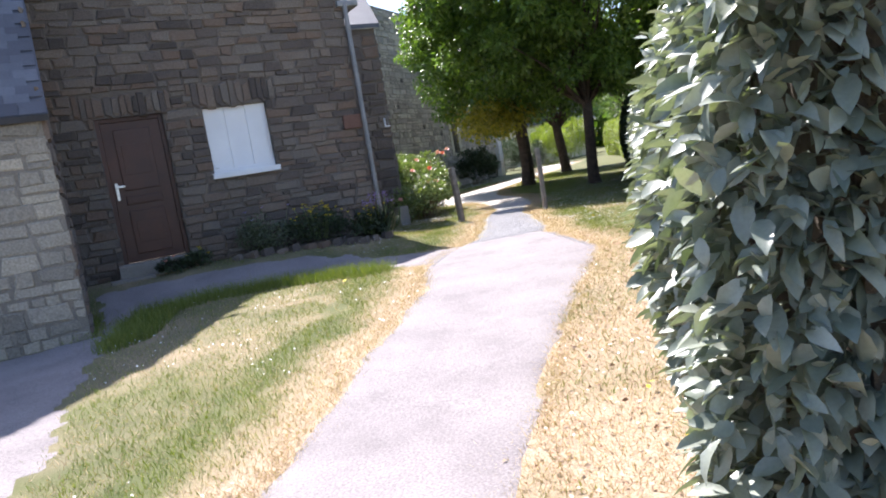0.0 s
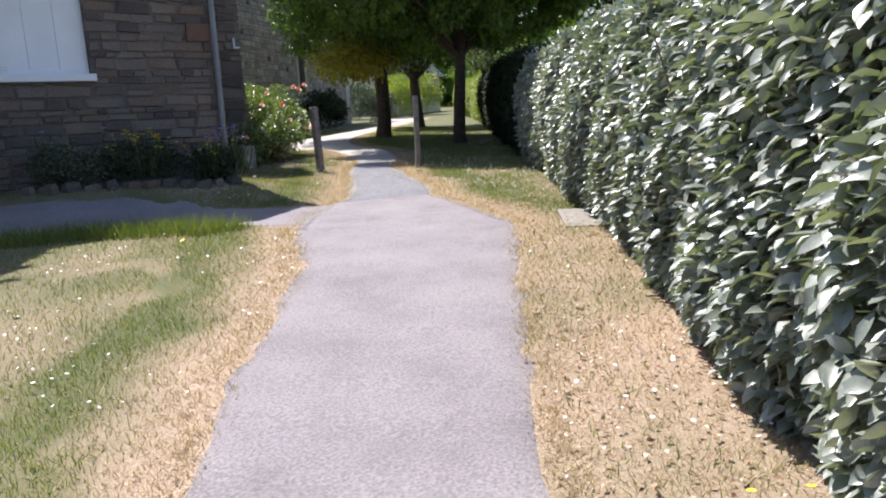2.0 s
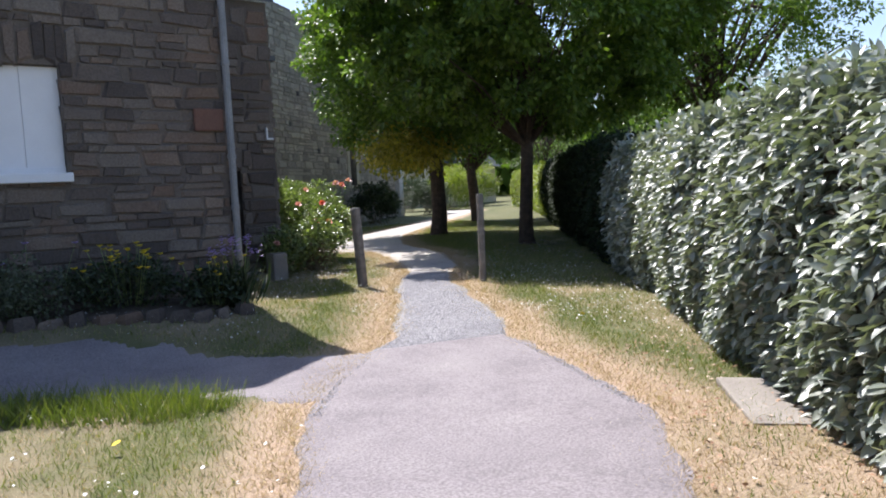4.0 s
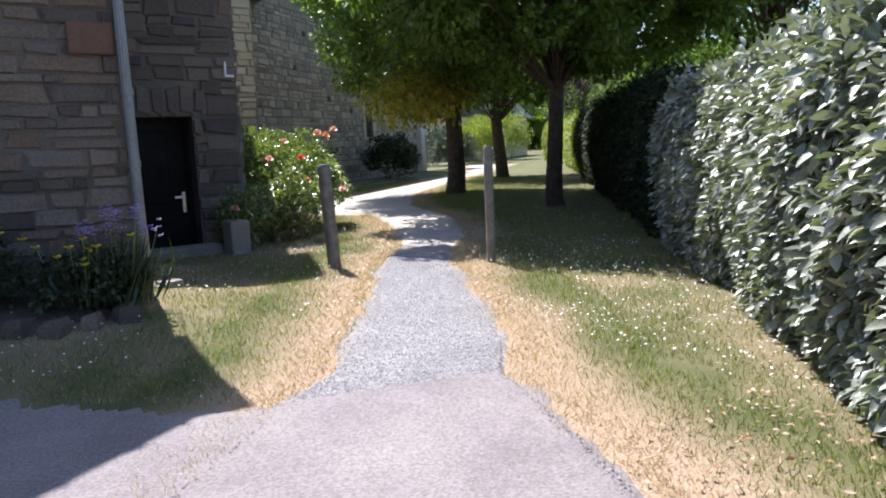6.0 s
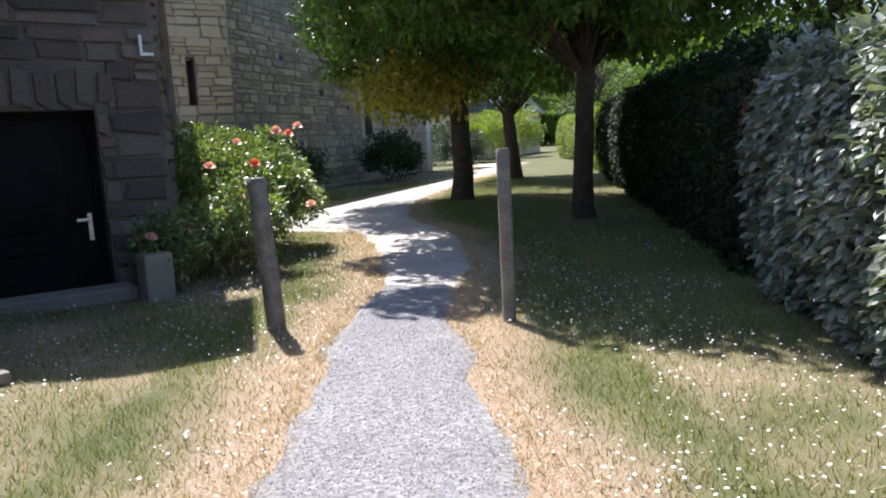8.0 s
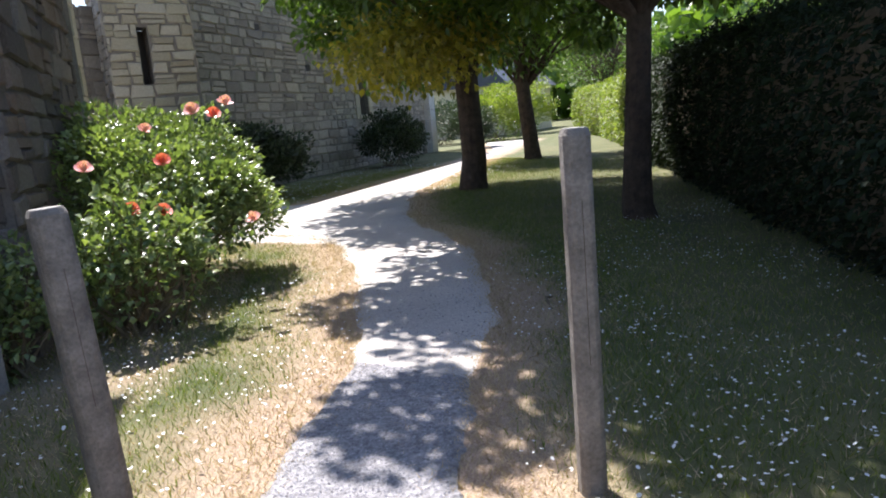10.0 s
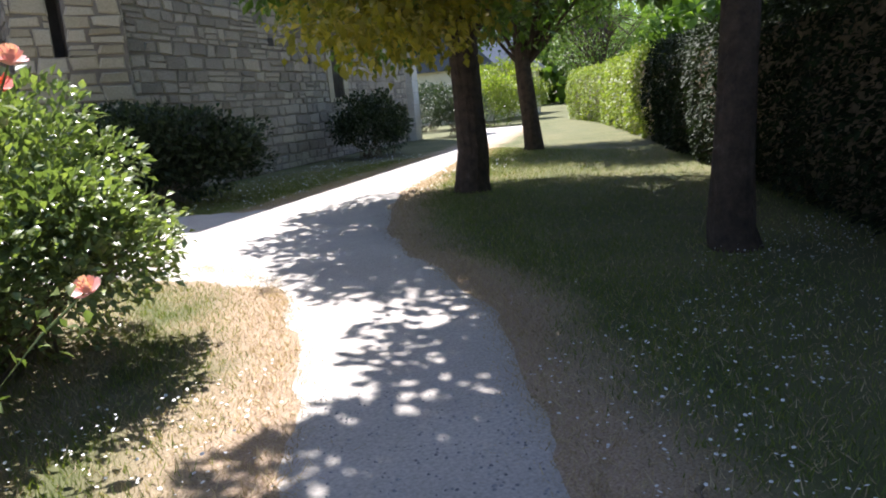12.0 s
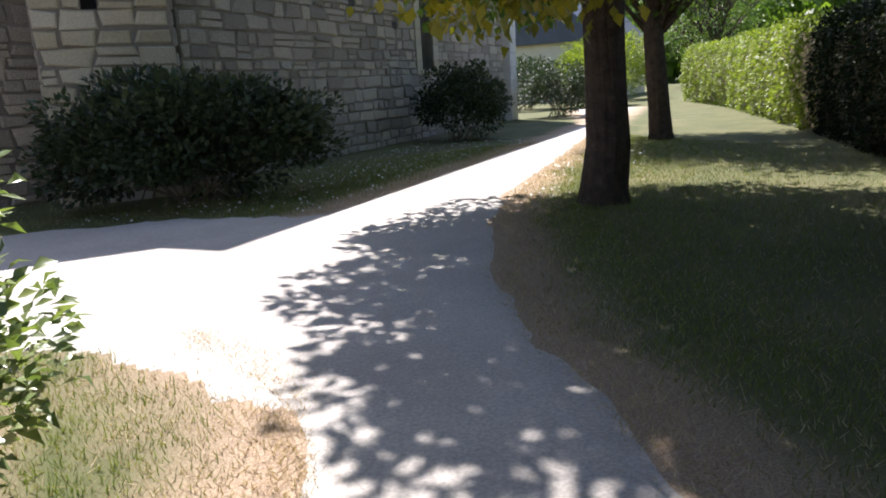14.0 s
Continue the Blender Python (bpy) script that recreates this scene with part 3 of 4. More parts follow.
def stone_flat():
    v = [(x, y, z) for z in (-0.5, 0.5) for x, y in ((-0.5, -0.5), (0.5, -0.5), (0.5, 0.5), (-0.5, 0.5))]
    return v, [(4, 5, 6, 7), (0, 1, 5, 4), (1, 2, 6, 5), (2, 3, 7, 6), (3, 0, 4, 7)]


build_annex()

# second building: the wall with the dark door
BY = 15.2 * U
BX0, BX1 = HX1 + 0.02, 10.12 * U


def build_second():
    o = Vector((BX0, BY, 0))
    top = lambda a: 4.35
    d0, d1 = 8.05 * U, 9.45 * U
    hole = (max(d0 - BX0, 0.06), d1 - BX0, -0.25, 1.72)
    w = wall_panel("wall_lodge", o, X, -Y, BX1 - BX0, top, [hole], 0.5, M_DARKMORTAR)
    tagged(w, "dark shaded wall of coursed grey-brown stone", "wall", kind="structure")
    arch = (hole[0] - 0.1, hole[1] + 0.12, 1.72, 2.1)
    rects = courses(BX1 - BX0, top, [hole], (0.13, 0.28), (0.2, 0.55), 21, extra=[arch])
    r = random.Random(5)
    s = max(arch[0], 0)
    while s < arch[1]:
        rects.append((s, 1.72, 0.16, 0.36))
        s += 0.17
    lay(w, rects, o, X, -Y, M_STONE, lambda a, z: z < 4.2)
    p, q = Vector((BX1, BY, 0)), Vector((11.1 * U, 19.3 * U, 0))
    u = (q - p).normalized()
    n = Vector((u.y, -u.x, 0))
    s = wall_panel("wall_lodge_side", p + u * 0.012, u, n, (q - p).length, top, [], 0.5, M_DARKMORTAR)
    tagged(s, "side wall of the second stone building", "wall", kind="structure")
    lay(s, courses((q - p).length, top, [], (0.14, 0.28), (0.22, 0.55), 22), p, u, n, M_STONE, lambda a, z: a > 2 and z < 4)
    for i in range(14):
        w2 = 0.34 if i % 2 else 0.2
        part("quoin", boxed(-w2, 0.02, -0.05, 0.12, i * 0.3 + 0.005, i * 0.3 + 0.295, 0.012, Matrix.Translation(q) @ Matrix((u, -n, Z)).transposed().to_4x4()), M_PALE, s)
    b = wall_panel("wall_lodge_back", q, Vector((-1, 0.1, 0)).normalized(), Vector((0.1, 1, 0)).normalized(), 5.0, top, [], 0.5, M_MORTAR)
    tagged(b, "back wall of the second stone building", "wall", kind="structure")
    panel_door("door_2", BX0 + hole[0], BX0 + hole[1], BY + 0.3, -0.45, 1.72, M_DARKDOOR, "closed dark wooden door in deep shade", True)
    tagged(new("door_step_dark", finish(boxed(BX0 + 0.05, 9.6 * U, BY - 0.42, BY - 0.06, -0.05, 0.12, 0.02), "step", M_CONCRETE)), "long low stone step under the dark door", "step", kind="structure")
    bm = bmesh.new()
    q2 = [bm.verts.new((x, BY - 0.1 + b, 4.35 + b * 0.8 + dz)) for dz in (0, 0.09) for x, b in ((BX0, 0), (BX1 + 0.1, 0), (BX1 + 0.8, 3.4), (BX0, 3.4))]
    for f in ((3, 2, 1, 0), (4, 5, 6, 7), (0, 1, 5, 4), (1, 2, 6, 5), (2, 3, 7, 6), (3, 0, 4, 7)):
        bm.faces.new([q2[k] for k in f])
    tagged(new("roof_lodge", finish(bm, "roof_lodge", M_SLATE)), "dark slate roof of the second stone building", "roof", kind="structure")
    # bracket shaped like a capital L
    bm = bmesh.new()
    x, z = 10.0 * U, 2.58 * U
    box(bm, x - 0.05, x - 0.025, BY - 0.09, BY - 0.03, z - 0.08, z + 0.11, 0.005)
    box(bm, x - 0.025, x + 0.07, BY - 0.09, BY - 0.03, z - 0.08, z - 0.052, 0.005)
    tagged(new("wall_bracket", finish(bm, "wall_bracket", M_WHITE)), "small white bracket in the shape of an L on dark stone", "bracket")
    # stone bollard beside the step
    bm = boxed(-0.13, 0.13, -0.11, 0.11, -0.05, 0.42, 0.03)
    tagged(new("stone_stump", finish(bm, "stone_stump", M_CONCRETE)), "squat grey stone block beside the door step", "stone").matrix_basis = pose(9.75 * U, 14.55 * U, 0, 0, 0, 12)


build_second()


# church: turret with a slit, long oblique wall, window, pale end pillar
CA, CB = Vector((14.35 * U, 27.0 * U, 0)), Vector((26.2 * U, 36.82 * U, 0))


def build_church():
    u = (CB - CA).normalized()
    n = Vector((u.y, -u.x, 0))
    L = (CB - CA).length
    top = lambda a: 7.6
    win = (7.6, 8.25, 1.55, 5.2)
    holes = [win]
    w = wall_panel("wall_church", CA, u, n, L, top, holes, 0.7, M_MORTAR)
    tagged(w, "tall church wall of coursed grey granite blocks in shade", "wall", kind="structure")
    putlog = [(2.35, 2.57, 3.6, 3.78), (4.55, 4.8, 2.75, 2.95), (1.5, 1.72, 1.3, 1.45), (6.3, 6.5, 2.4, 2.58), (3.1, 3.3, 4.7, 4.9)]
    jamb = [(win[0] - 0.28, win[0], win[2] - 0.1, win[3]), (win[1], win[1] + 0.28, win[2] - 0.1, win[3])]
    rects = courses(L, top, holes, (0.10, 0.26), (0.18, 0.56), 31, extra=[*putlog, *jamb])
    lay(w, rects, CA, u, n, M_CHURCH, lambda a, z: a < 9 and z < 3.4, gap=0.02)
    for a, b, z0, z1 in jamb:
        z = z0
        while z < z1:
            part("jamb_stone", boxed(a, b, -0.05, 0.1, z, z + 0.33, 0.012, Matrix.Translation(CA) @ Matrix((u, -n, Z)).transposed().to_4x4()), M_PALE, w)
            z += 0.335
    g = tagged(empty("window_church", *(CA + u * 7.92 - n * 0.3), 0), "tall narrow church window with leaded dark glass", "window", kind="structure")
    part("pane", boxed(7.6, 8.25, 0.30, 0.33, 1.55, 5.2, 0, Matrix.Translation(CA - g.location) @ Matrix((u, -n, Z)).transposed().to_4x4()), surface("dark_glass", [(0.3, (0.05, 0.055, 0.06)), (0.7, (0.08, 0.085, 0.09))], 6, 40, 0.15, 0.05), g)
    part("window_sill", boxed(7.5, 8.35, -0.08, 0.4, 1.45, 1.55, 0.01, Matrix.Translation(CA - g.location) @ Matrix((u, -n, Z)).transposed().to_4x4()), M_PALE, g)
    # near-black for recesses: blocks at the putlog holes carry their shade as colour
    dark = surface("recess_shade", [(0.3, (0.05, 0.045, 0.04)), (0.7, (0.09, 0.08, 0.07))], 4, 40, 0.9, 0.5)
    for a, b, z0, z1 in putlog:
        part("dark_stone", boxed(a + 0.01, b - 0.01, -0.012, 0.06, z0 + 0.01, z1 - 0.01, 0.01, Matrix.Translation(CA) @ Matrix((u, -n, Z)).transposed().to_4x4()), dark, w)
    # turret
    t0, t1, ty, back = 12.42 * U, 14.2 * U, 26.2 * U, 28.2 * U
    slit = (0.55, 0.74, 2.35, 3.4)
    f = wall_panel("wall_turret", Vector((t0, ty, 0)), X, -Y, t1 - t0, lambda a: 5.3, [slit], 0.5, M_MORTAR)
    tagged(f, "church turret face of warm pale dressed stone with a slit", "wall", kind="structure")
    lay(f, courses(t1 - t0, lambda a: 5.3, [slit], (0.17, 0.3), (0.25, 0.6), 33), Vector((t0, ty, 0)), X, -Y, M_PALE, lambda a, z: z < 5)
    e = wall_panel("wall_turret_side", Vector((t1, ty + 0.012, 0)), Y, X, back - ty - 0.012, lambda a: 5.3, [], 0.4, M_MORTAR)
    tagged(e, "side of the church turret", "wall", kind="structure")
    lay(e, courses(back - ty, lambda a: 5.3, [], (0.17, 0.3), (0.25, 0.6), 34), Vector((t1, ty, 0)), Y, X, M_CHURCH, lambda a, z: z < 4)
    e = wall_panel("wall_turret_west", Vector((t0, back, 0)), -Y, -X, back - ty - 0.012, lambda a: 5.3, [], 0.4, M_MORTAR)
    tagged(e, "west side of the church turret", "wall", kind="structure")
    lay(e, courses(back - ty, lambda a: 5.3, [], (0.17, 0.3), (0.25, 0.6), 36), Vector((t0, back, 0)), -Y, -X, M_CHURCH, lambda a, z: False)
    # unseen slab, added so the turret's shadow tip lands further right
    bm = boxed(t0 - 0.2, t1 + 0.62, ty - 0.15, back, 5.3, 5.45, 0.02)
    tagged(new("roof_turret", finish(bm, "roof_turret", M_SLATE)), "unseen slate slab over the church turret, overhanging to cast its shadow", "roof", kind="structure")
    # dark sheet in place of the shade behind the slit
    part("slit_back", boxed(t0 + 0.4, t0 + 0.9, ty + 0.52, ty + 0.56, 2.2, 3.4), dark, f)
    # nave wall running on behind the lodge
    a, b = Vector((t0, 27.3 * U, 0)), Vector((7.0 * U, 24.5 * U, 0))
    u2 = (a - b).normalized()
    n2 = Vector((u2.y, -u2.x, 0))
    door = ((a - b).length - 1.9, (a - b).length - 1.0, 0.0, 2.0)
    k = wall_panel("wall_nave", b, u2, n2, (a - b).length, lambda s: 3.9, [door], 0.6, M_MORTAR)
    tagged(k, "church nave wall of grey stone in deep shade", "wall", kind="structure")
    lay(k, courses((a - b).length, lambda s: 3.9, [door], (0.15, 0.3), (0.22, 0.6), 35), b, u2, n2, M_CHURCH, lambda s, z: z < 3)
    # dark sheet painted as the doorway's inner shade
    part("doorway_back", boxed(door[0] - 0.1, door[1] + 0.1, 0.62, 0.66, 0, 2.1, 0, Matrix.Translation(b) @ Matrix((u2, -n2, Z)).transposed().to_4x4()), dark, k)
    # end pillar of pale stone
    p = tagged(empty("pillar_church", CB.x, CB.y, 0), "pale whitish stone corner pillar of the church", "pillar", kind="structure")
    for i in range(14):
        part("block", boxed(-0.3, 0.3, -0.25, 0.25, i * 0.4, i * 0.4 + 0.39, 0.015, pose(0, 0, 0, 0, 0, 40 + (i % 2) * 1.5)), surface("whitewashed_stone", [(0.3, (0.55, 0.52, 0.46)), (0.7, (0.68, 0.66, 0.6))], 3, 40, 0.9, 0.3) if i == 0 else bpy.data.materials["whitewashed_stone"], p)


build_church()

# ---- foliage ----
RNG = np.random.default_rng(7)


def leaf_mesh(name, pos, out, length, width, material, droop=0.35, fine=False, jitter=0.6):
    """One mesh of many folded leaves. out: the way each leaf points away from its stem."""
    n = len(pos)
    d = out + RNG.normal(0, jitter, (n, 3))
    d[:, 2] -= droop
    d /= np.linalg.norm(d, axis=1)[:, None]
    s = np.cross(d, RNG.normal(0, 0.45, (n, 3)) + np.array([0, 0, 1.0]))
    s /= np.linalg.norm(s, axis=1)[:, None] + 1e-9
    t = np.cross(s, d)
    ln = (length * RNG.uniform(0.6, 1.25, n))[:, None]
    wd = (width * RNG.uniform(0.7, 1.2, n))[:, None] / 2
    curl = (RNG.uniform(-0.05, 0.22, n))[:, None] * ln
    fold = wd * RNG.uniform(0.15, 0.6, n)[:, None]
    if fine:
        mids = [(pos + d * ln * a + t * curl * c, wide) for a, c, wide in ((0.2, 0.25, 0.66), (0.5, 0.35, 1.0), (0.8, -0.2, 0.62))]
        v = [pos] + [q for p, wide in mids for q in (p, p + s * wd * wide + t * fold * wide, p - s * wd * wide + t * fold * wide)] + [pos + d * ln - t * curl]
        V = np.stack(v, 1).reshape(-1, 3)
        tri = [(0, 2, 1), (0, 1, 3), (7, 8, 10), (9, 7, 10)]
        for a in (1, 4):
            tri += [(a, a + 1, a + 4), (a, a + 4, a + 3), (a + 2, a, a + 3), (a + 2, a + 3, a + 5)]
        k = 11
    else:
        mid = pos + d * ln * .5 + t * curl
        V = np.stack([pos, mid + s * wd + t * fold, mid, mid - s * wd + t * fold, pos + d * ln], 1).reshape(-1, 3)
        tri = [(0, 1, 2), (0, 2, 3), (2, 1, 4), (3, 2, 4)]
        k = 5
    F = (np.arange(n)[:, None, None] * k + np.array(tri)[None]).reshape(-1, 3)
    me = bpy.data.meshes.new(name)
    me.vertices.add(len(V))
    me.vertices.foreach_set("co", V.astype(np.float32).reshape(-1))
    me.loops.add(len(F) * 3)
    me.loops.foreach_set("vertex_index", F.astype(np.int32).reshape(-1))
    me.polygons.add(len(F))
    me.polygons.foreach_set("loop_start", np.arange(0, len(F) * 3, 3, dtype=np.int32))
    me.update(calc_edges=True)
    me.materials.append(material)
    if fine:
        me.shade_smooth()
    return me


def hedge(name, line, h, thick, count, leaf, material, label, twigs=True, fine=False, bulge=0.12):
    """A clipped hedge whose path side follows the line; thick goes to its right."""
    pts = np.array([tuple(p) for p in resample(line, 0.25)])
    seg = np.diff(pts, axis=0)
    dirs = np.r_[seg, seg[-1:]]
    dirs /= np.linalg.norm(dirs, axis=1)[:, None]
    nrm = np.stack([-dirs[:, 1], dirs[:, 0]], -1)
    e = tagged(empty(name, *pts[0], float(height(*pts[0]))), label, "hedge")
    off = np.array([*pts[0], float(height(*pts[0]))])
    # solid core inside the foliage, its dark colour standing for twigs and shade
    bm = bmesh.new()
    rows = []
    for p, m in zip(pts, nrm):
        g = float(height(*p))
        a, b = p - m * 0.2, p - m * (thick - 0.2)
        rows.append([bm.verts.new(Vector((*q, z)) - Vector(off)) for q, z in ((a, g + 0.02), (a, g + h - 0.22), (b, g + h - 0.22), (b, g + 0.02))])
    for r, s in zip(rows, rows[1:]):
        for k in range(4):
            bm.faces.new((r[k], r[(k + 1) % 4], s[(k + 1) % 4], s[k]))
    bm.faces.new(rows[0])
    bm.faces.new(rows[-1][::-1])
    part("core", bm, M_TWIG if not fine else bpy.data.materials["soil_and_hedge_dark"], e, "dark filler block for the shaded twiggy inside")
    n1 = int(count * 0.66)
    n2 = count - n1
    i = RNG.uniform(0, len(pts) - 1.001, count)
    k = i.astype(int)
    f = (i - k)[:, None]
    p = pts[k] * (1 - f) + pts[k + 1] * f
    m = nrm[k]
    z = np.r_[RNG.uniform(0.03, h, n1), np.full(n2, h)]
    depth = np.r_[np.abs(RNG.normal(0, 0.1, n1)), RNG.uniform(0, thick, n2)]
    swell = bulge * (wobble(p[:, 0] * 1.3 + 9, z * 1.0 + p[:, 1], 0.45) - 0.5) * 2
    lean = np.where(np.arange(count) < n1, (0.10 + 0.4 * bulge) * np.sin(z / h * 3.0) - 0.12 * (z > h - 0.25) * (z - h + 0.25) / 0.25, 0)
    q = p + m * (swell * 0.7 + lean - depth)[:, None]
    zz = z + height(p[:, 0], p[:, 1]) + np.r_[np.zeros(n1), RNG.normal(-0.03, 0.06, n2) + 0.07 * (wobble(p[n1:, 0], p[n1:, 1], 0.5) - 0.5)]
    pos = np.c_[q, zz]
    out = np.c_[m * 0.9, np.full(count, 0.12)]
    out[n1:] = (0, 0, 0.9)
    # both ends
    ne = int(count * (0.11 if fine else 0.06))
    for end, s in ((0, -1), (-1, 1)):
        b = np.c_[pts[end][None] - nrm[end][None] * RNG.uniform(0, thick, ne)[:, None] + s * dirs[end] * RNG.uniform(-0.1, 0.05, ne)[:, None], RNG.uniform(0.05, h, ne) + float(height(*pts[end]))]
        pos = np.r_[pos, b]
        out = np.r_[out, np.tile([*(s * dirs[end]), 0.1], (ne, 1))]
    part("foliage", leaf_mesh("foliage", pos - off, out, leaf, leaf * 0.48, material, 0.6, fine, 0.65), None, e)
    if twigs:
        bm = bmesh.new()
        r = random.Random(2)
        for _ in range(60):
            j = r.randrange(len(pts) - 1)
            a = Vector((*(pts[j] - nrm[j] * 0.25), float(height(*pts[j])))) - Vector(off)
            b = a + Vector((*(nrm[j] * r.uniform(0.1, 0.26)), r.uniform(0.3, h * 0.9))) + Vector((r.uniform(-0.2, 0.2), r.uniform(-0.2, 0.2), 0))
            tube(bm, [a, a.lerp(b, 0.5) + Vector((0, 0, 0.05)), b], [0.014, 0.01, 0.004], 5)
        tagged(part("stemwork", bm, M_TWIG, e), kind="stuff")
    return e


hedge("leafy_hedge", HEDGE, 1.76, 1.3, 50000, 0.098, M_HEDGE, "tall clipped hedge with glossy silver-green leaves", fine=True)
hedge("dark_hedge", [P(14.35, 11.0), P(20, 17.8), P(25.9, 24.6)], 1.98, 1.4, 34000, 0.085, M_SHADED_LEAF, "tall dark clipped hedge in tree shade", twigs=False)
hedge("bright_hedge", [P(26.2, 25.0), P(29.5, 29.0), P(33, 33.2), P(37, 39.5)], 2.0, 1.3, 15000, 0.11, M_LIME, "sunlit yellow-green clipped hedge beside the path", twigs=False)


def crown_points(n, c, rx, ry, z0, z1, seed, hollow=0.35):
    """Leaf places in uneven clumps that fill an egg-shaped crown, denser towards its skin."""
    g = np.random.default_rng(seed)
    m = 420
    d = g.normal(0, 1, (m, 3))
    d /= np.linalg.norm(d, axis=1)[:, None]
    rad = g.uniform(hollow, 1.0, m) ** 0.6
    rz = (z1 - z0) / 2
    cl = d * rad[:, None] * np.array([rx, ry, rz])
    low = cl[:, 2] < -0.45 * rz
    cl[low, :2] *= 0.95
    size = g.uniform(0.28, 0.62, m)
    k = g.integers(0, m, n)
    off = g.normal(0, 1, (n, 3))
    off = off / np.linalg.norm(off, axis=1)[:, None] * g.uniform(0.2, 1, n)[:, None] ** 0.5
    pos = cl[k] + off * size[k][:, None] * np.array([1, 1, 0.7])
    return pos + np.array([*c, (z0 + z1) / 2]), off, cl + np.array([*c, (z0 + z1) / 2])


def tree(name, x, y, r, h, crown, leaves, label, lean=(0, 0), seed=1, yellow=None):
    e = tagged(empty(name, x, y, 0), label, "tree")
    bm = bmesh.new()
    q = random.Random(seed)
    trunk = [Vector((lean[0] * k + q.uniform(-0.03, 0.03), lean[1] * k + q.uniform(-0.03, 0.03), k * h - 0.05)) for k in (0, 0.03, 0.1, 0.3, 0.5, 0.75, 1)]
    tube(bm, trunk, [r * 1.3, r * 1.12, r, r * 0.92, r * 0.8, r * 0.5, r * 0.15], 14)
    bmesh.ops.subdivide_edges(bm, edges=bm.edges, cuts=2, use_grid_fill=True)
    for v in bm.verts:
        a = math.atan2(v.co.y, v.co.x)
        k = 1 + 0.09 * noise.noise(Vector((math.cos(a) * 3, math.sin(a) * 3, v.co.z * 0.8 + seed)))
        v.co.x *= k
        v.co.y *= k
    part("trunk", bm, M_BARK, e, "dark furrowed bark")
    cx, cy, rx, ry, z0, z1 = crown
    pos, out, cl = crown_points(leaves, (cx, cy), rx, ry, z0, z1, seed)
    bm = bmesh.new()
    for c in cl[::6]:
        s = q.choice(trunk[3:6])
        a, b = Vector(s), Vector(c)
        mid = a.lerp(b, 0.5) + Vector((0, 0, 0.25))
        tube(bm, [a, mid, b], [r * 0.28, r * 0.14, 0.012], 6)
    tagged(part("branchwork", bm, M_BARK, e), kind="stuff")
    part("crown", leaf_mesh("crown", pos, out, 0.15, 0.085, M_TREE, 0.4), None, e)
    if yellow:
        p2, o2, _ = crown_points(yellow[0], yellow[1:3], *yellow[3:7], seed + 3, 0.1)
        part("yellow_leaves", leaf_mesh("yellow", p2, o2, 0.14, 0.08, M_YELLOW_LEAF, 0.6), None, e, "drooping sprays of yellowed leaves")
    return e


T1, T2, T3 = P(17.95, 21.2), P(23.6, 26.4), P(16.75, 15.75)
tree("path_tree", *T1, 0.21, 6.2, (-0.3, 0.2, 3.15, 3.1, 1.9, 7.6), 46000, "broad shade tree with a dark trunk at the path's bend", (0.15, 0), 3, (2600, -1.5, -0.9, 1.3, 1.1, 1.75, 2.8))
tree("path_tree", *T2, 0.19, 6.0, (0.3, 0.3, 2.7, 2.7, 2.1, 7.0), 18000, "shade tree with a leaning dark trunk beside the path", (-0.5, 0.1), 5)
tree("path_tree", *T3, 0.145, 7.0, (0.1, 0.1, 4.4, 3.65, 2.05, 8.5), 115000, "large shade tree with a thick dark trunk by the hedge", (0.1, 0), 9)


def bush(name, x, y, rx, ry, h, leaves, leaf, material, label, category="bush", seed=1, stems=True, bare=0.0):
    g0 = float(height(x, y))
    e = tagged(empty(name, x, y, g0), label, category)
    g = np.random.default_rng(seed)
    m = 70
    d = g.normal(0, 1, (m, 3))
    d[:, 2] = np.abs(d[:, 2]) * 1.1 - 0.62
    d /= np.linalg.norm(d, axis=1)[:, None]
    c = d * (g.uniform(0.55, 0.86, m)[:, None]) * np.array([rx, ry, h * 0.55]) + np.array([0, 0, h * 0.46])
    k = g.integers(0, m, leaves)
    off = g.normal(0, 1, (leaves, 3))
    off = off / np.linalg.norm(off, axis=1)[:, None] * g.uniform(0.3, 1, leaves)[:, None] ** 0.5
    pos = c[k] + off * np.array([rx, ry, h * 0.5]) * 0.27
    pos[:, 2] = np.maximum(pos[:, 2], 0.03)
    keep = g.uniform(0, 1, leaves) > bare * (1 - smooth(0.25 * h, 0.6 * h, pos[:, 2]))
    pos, off = pos[keep], off[keep]
    part("foliage", leaf_mesh("foliage", pos, off + pos * 0.5, leaf, leaf * 0.6, material, 0.1), None, e)
    if stems:
        bm = bmesh.new()
        q = random.Random(seed)
        for i in range(26 if bare == 0 else 70):
            a = Vector((q.gauss(0, rx * 0.16), q.gauss(0, ry * 0.16), -0.03))
            b = Vector(c[q.randrange(m)])
            tube(bm, [a, a.lerp(b, 0.5) + Vector((q.uniform(-.08, .08), q.uniform(-.08, .08), 0.06)), b], [0.012, 0.009, 0.003], 5)
        tagged(part("stemwork", bm, M_TWIG, e), kind="stuff")
    return e


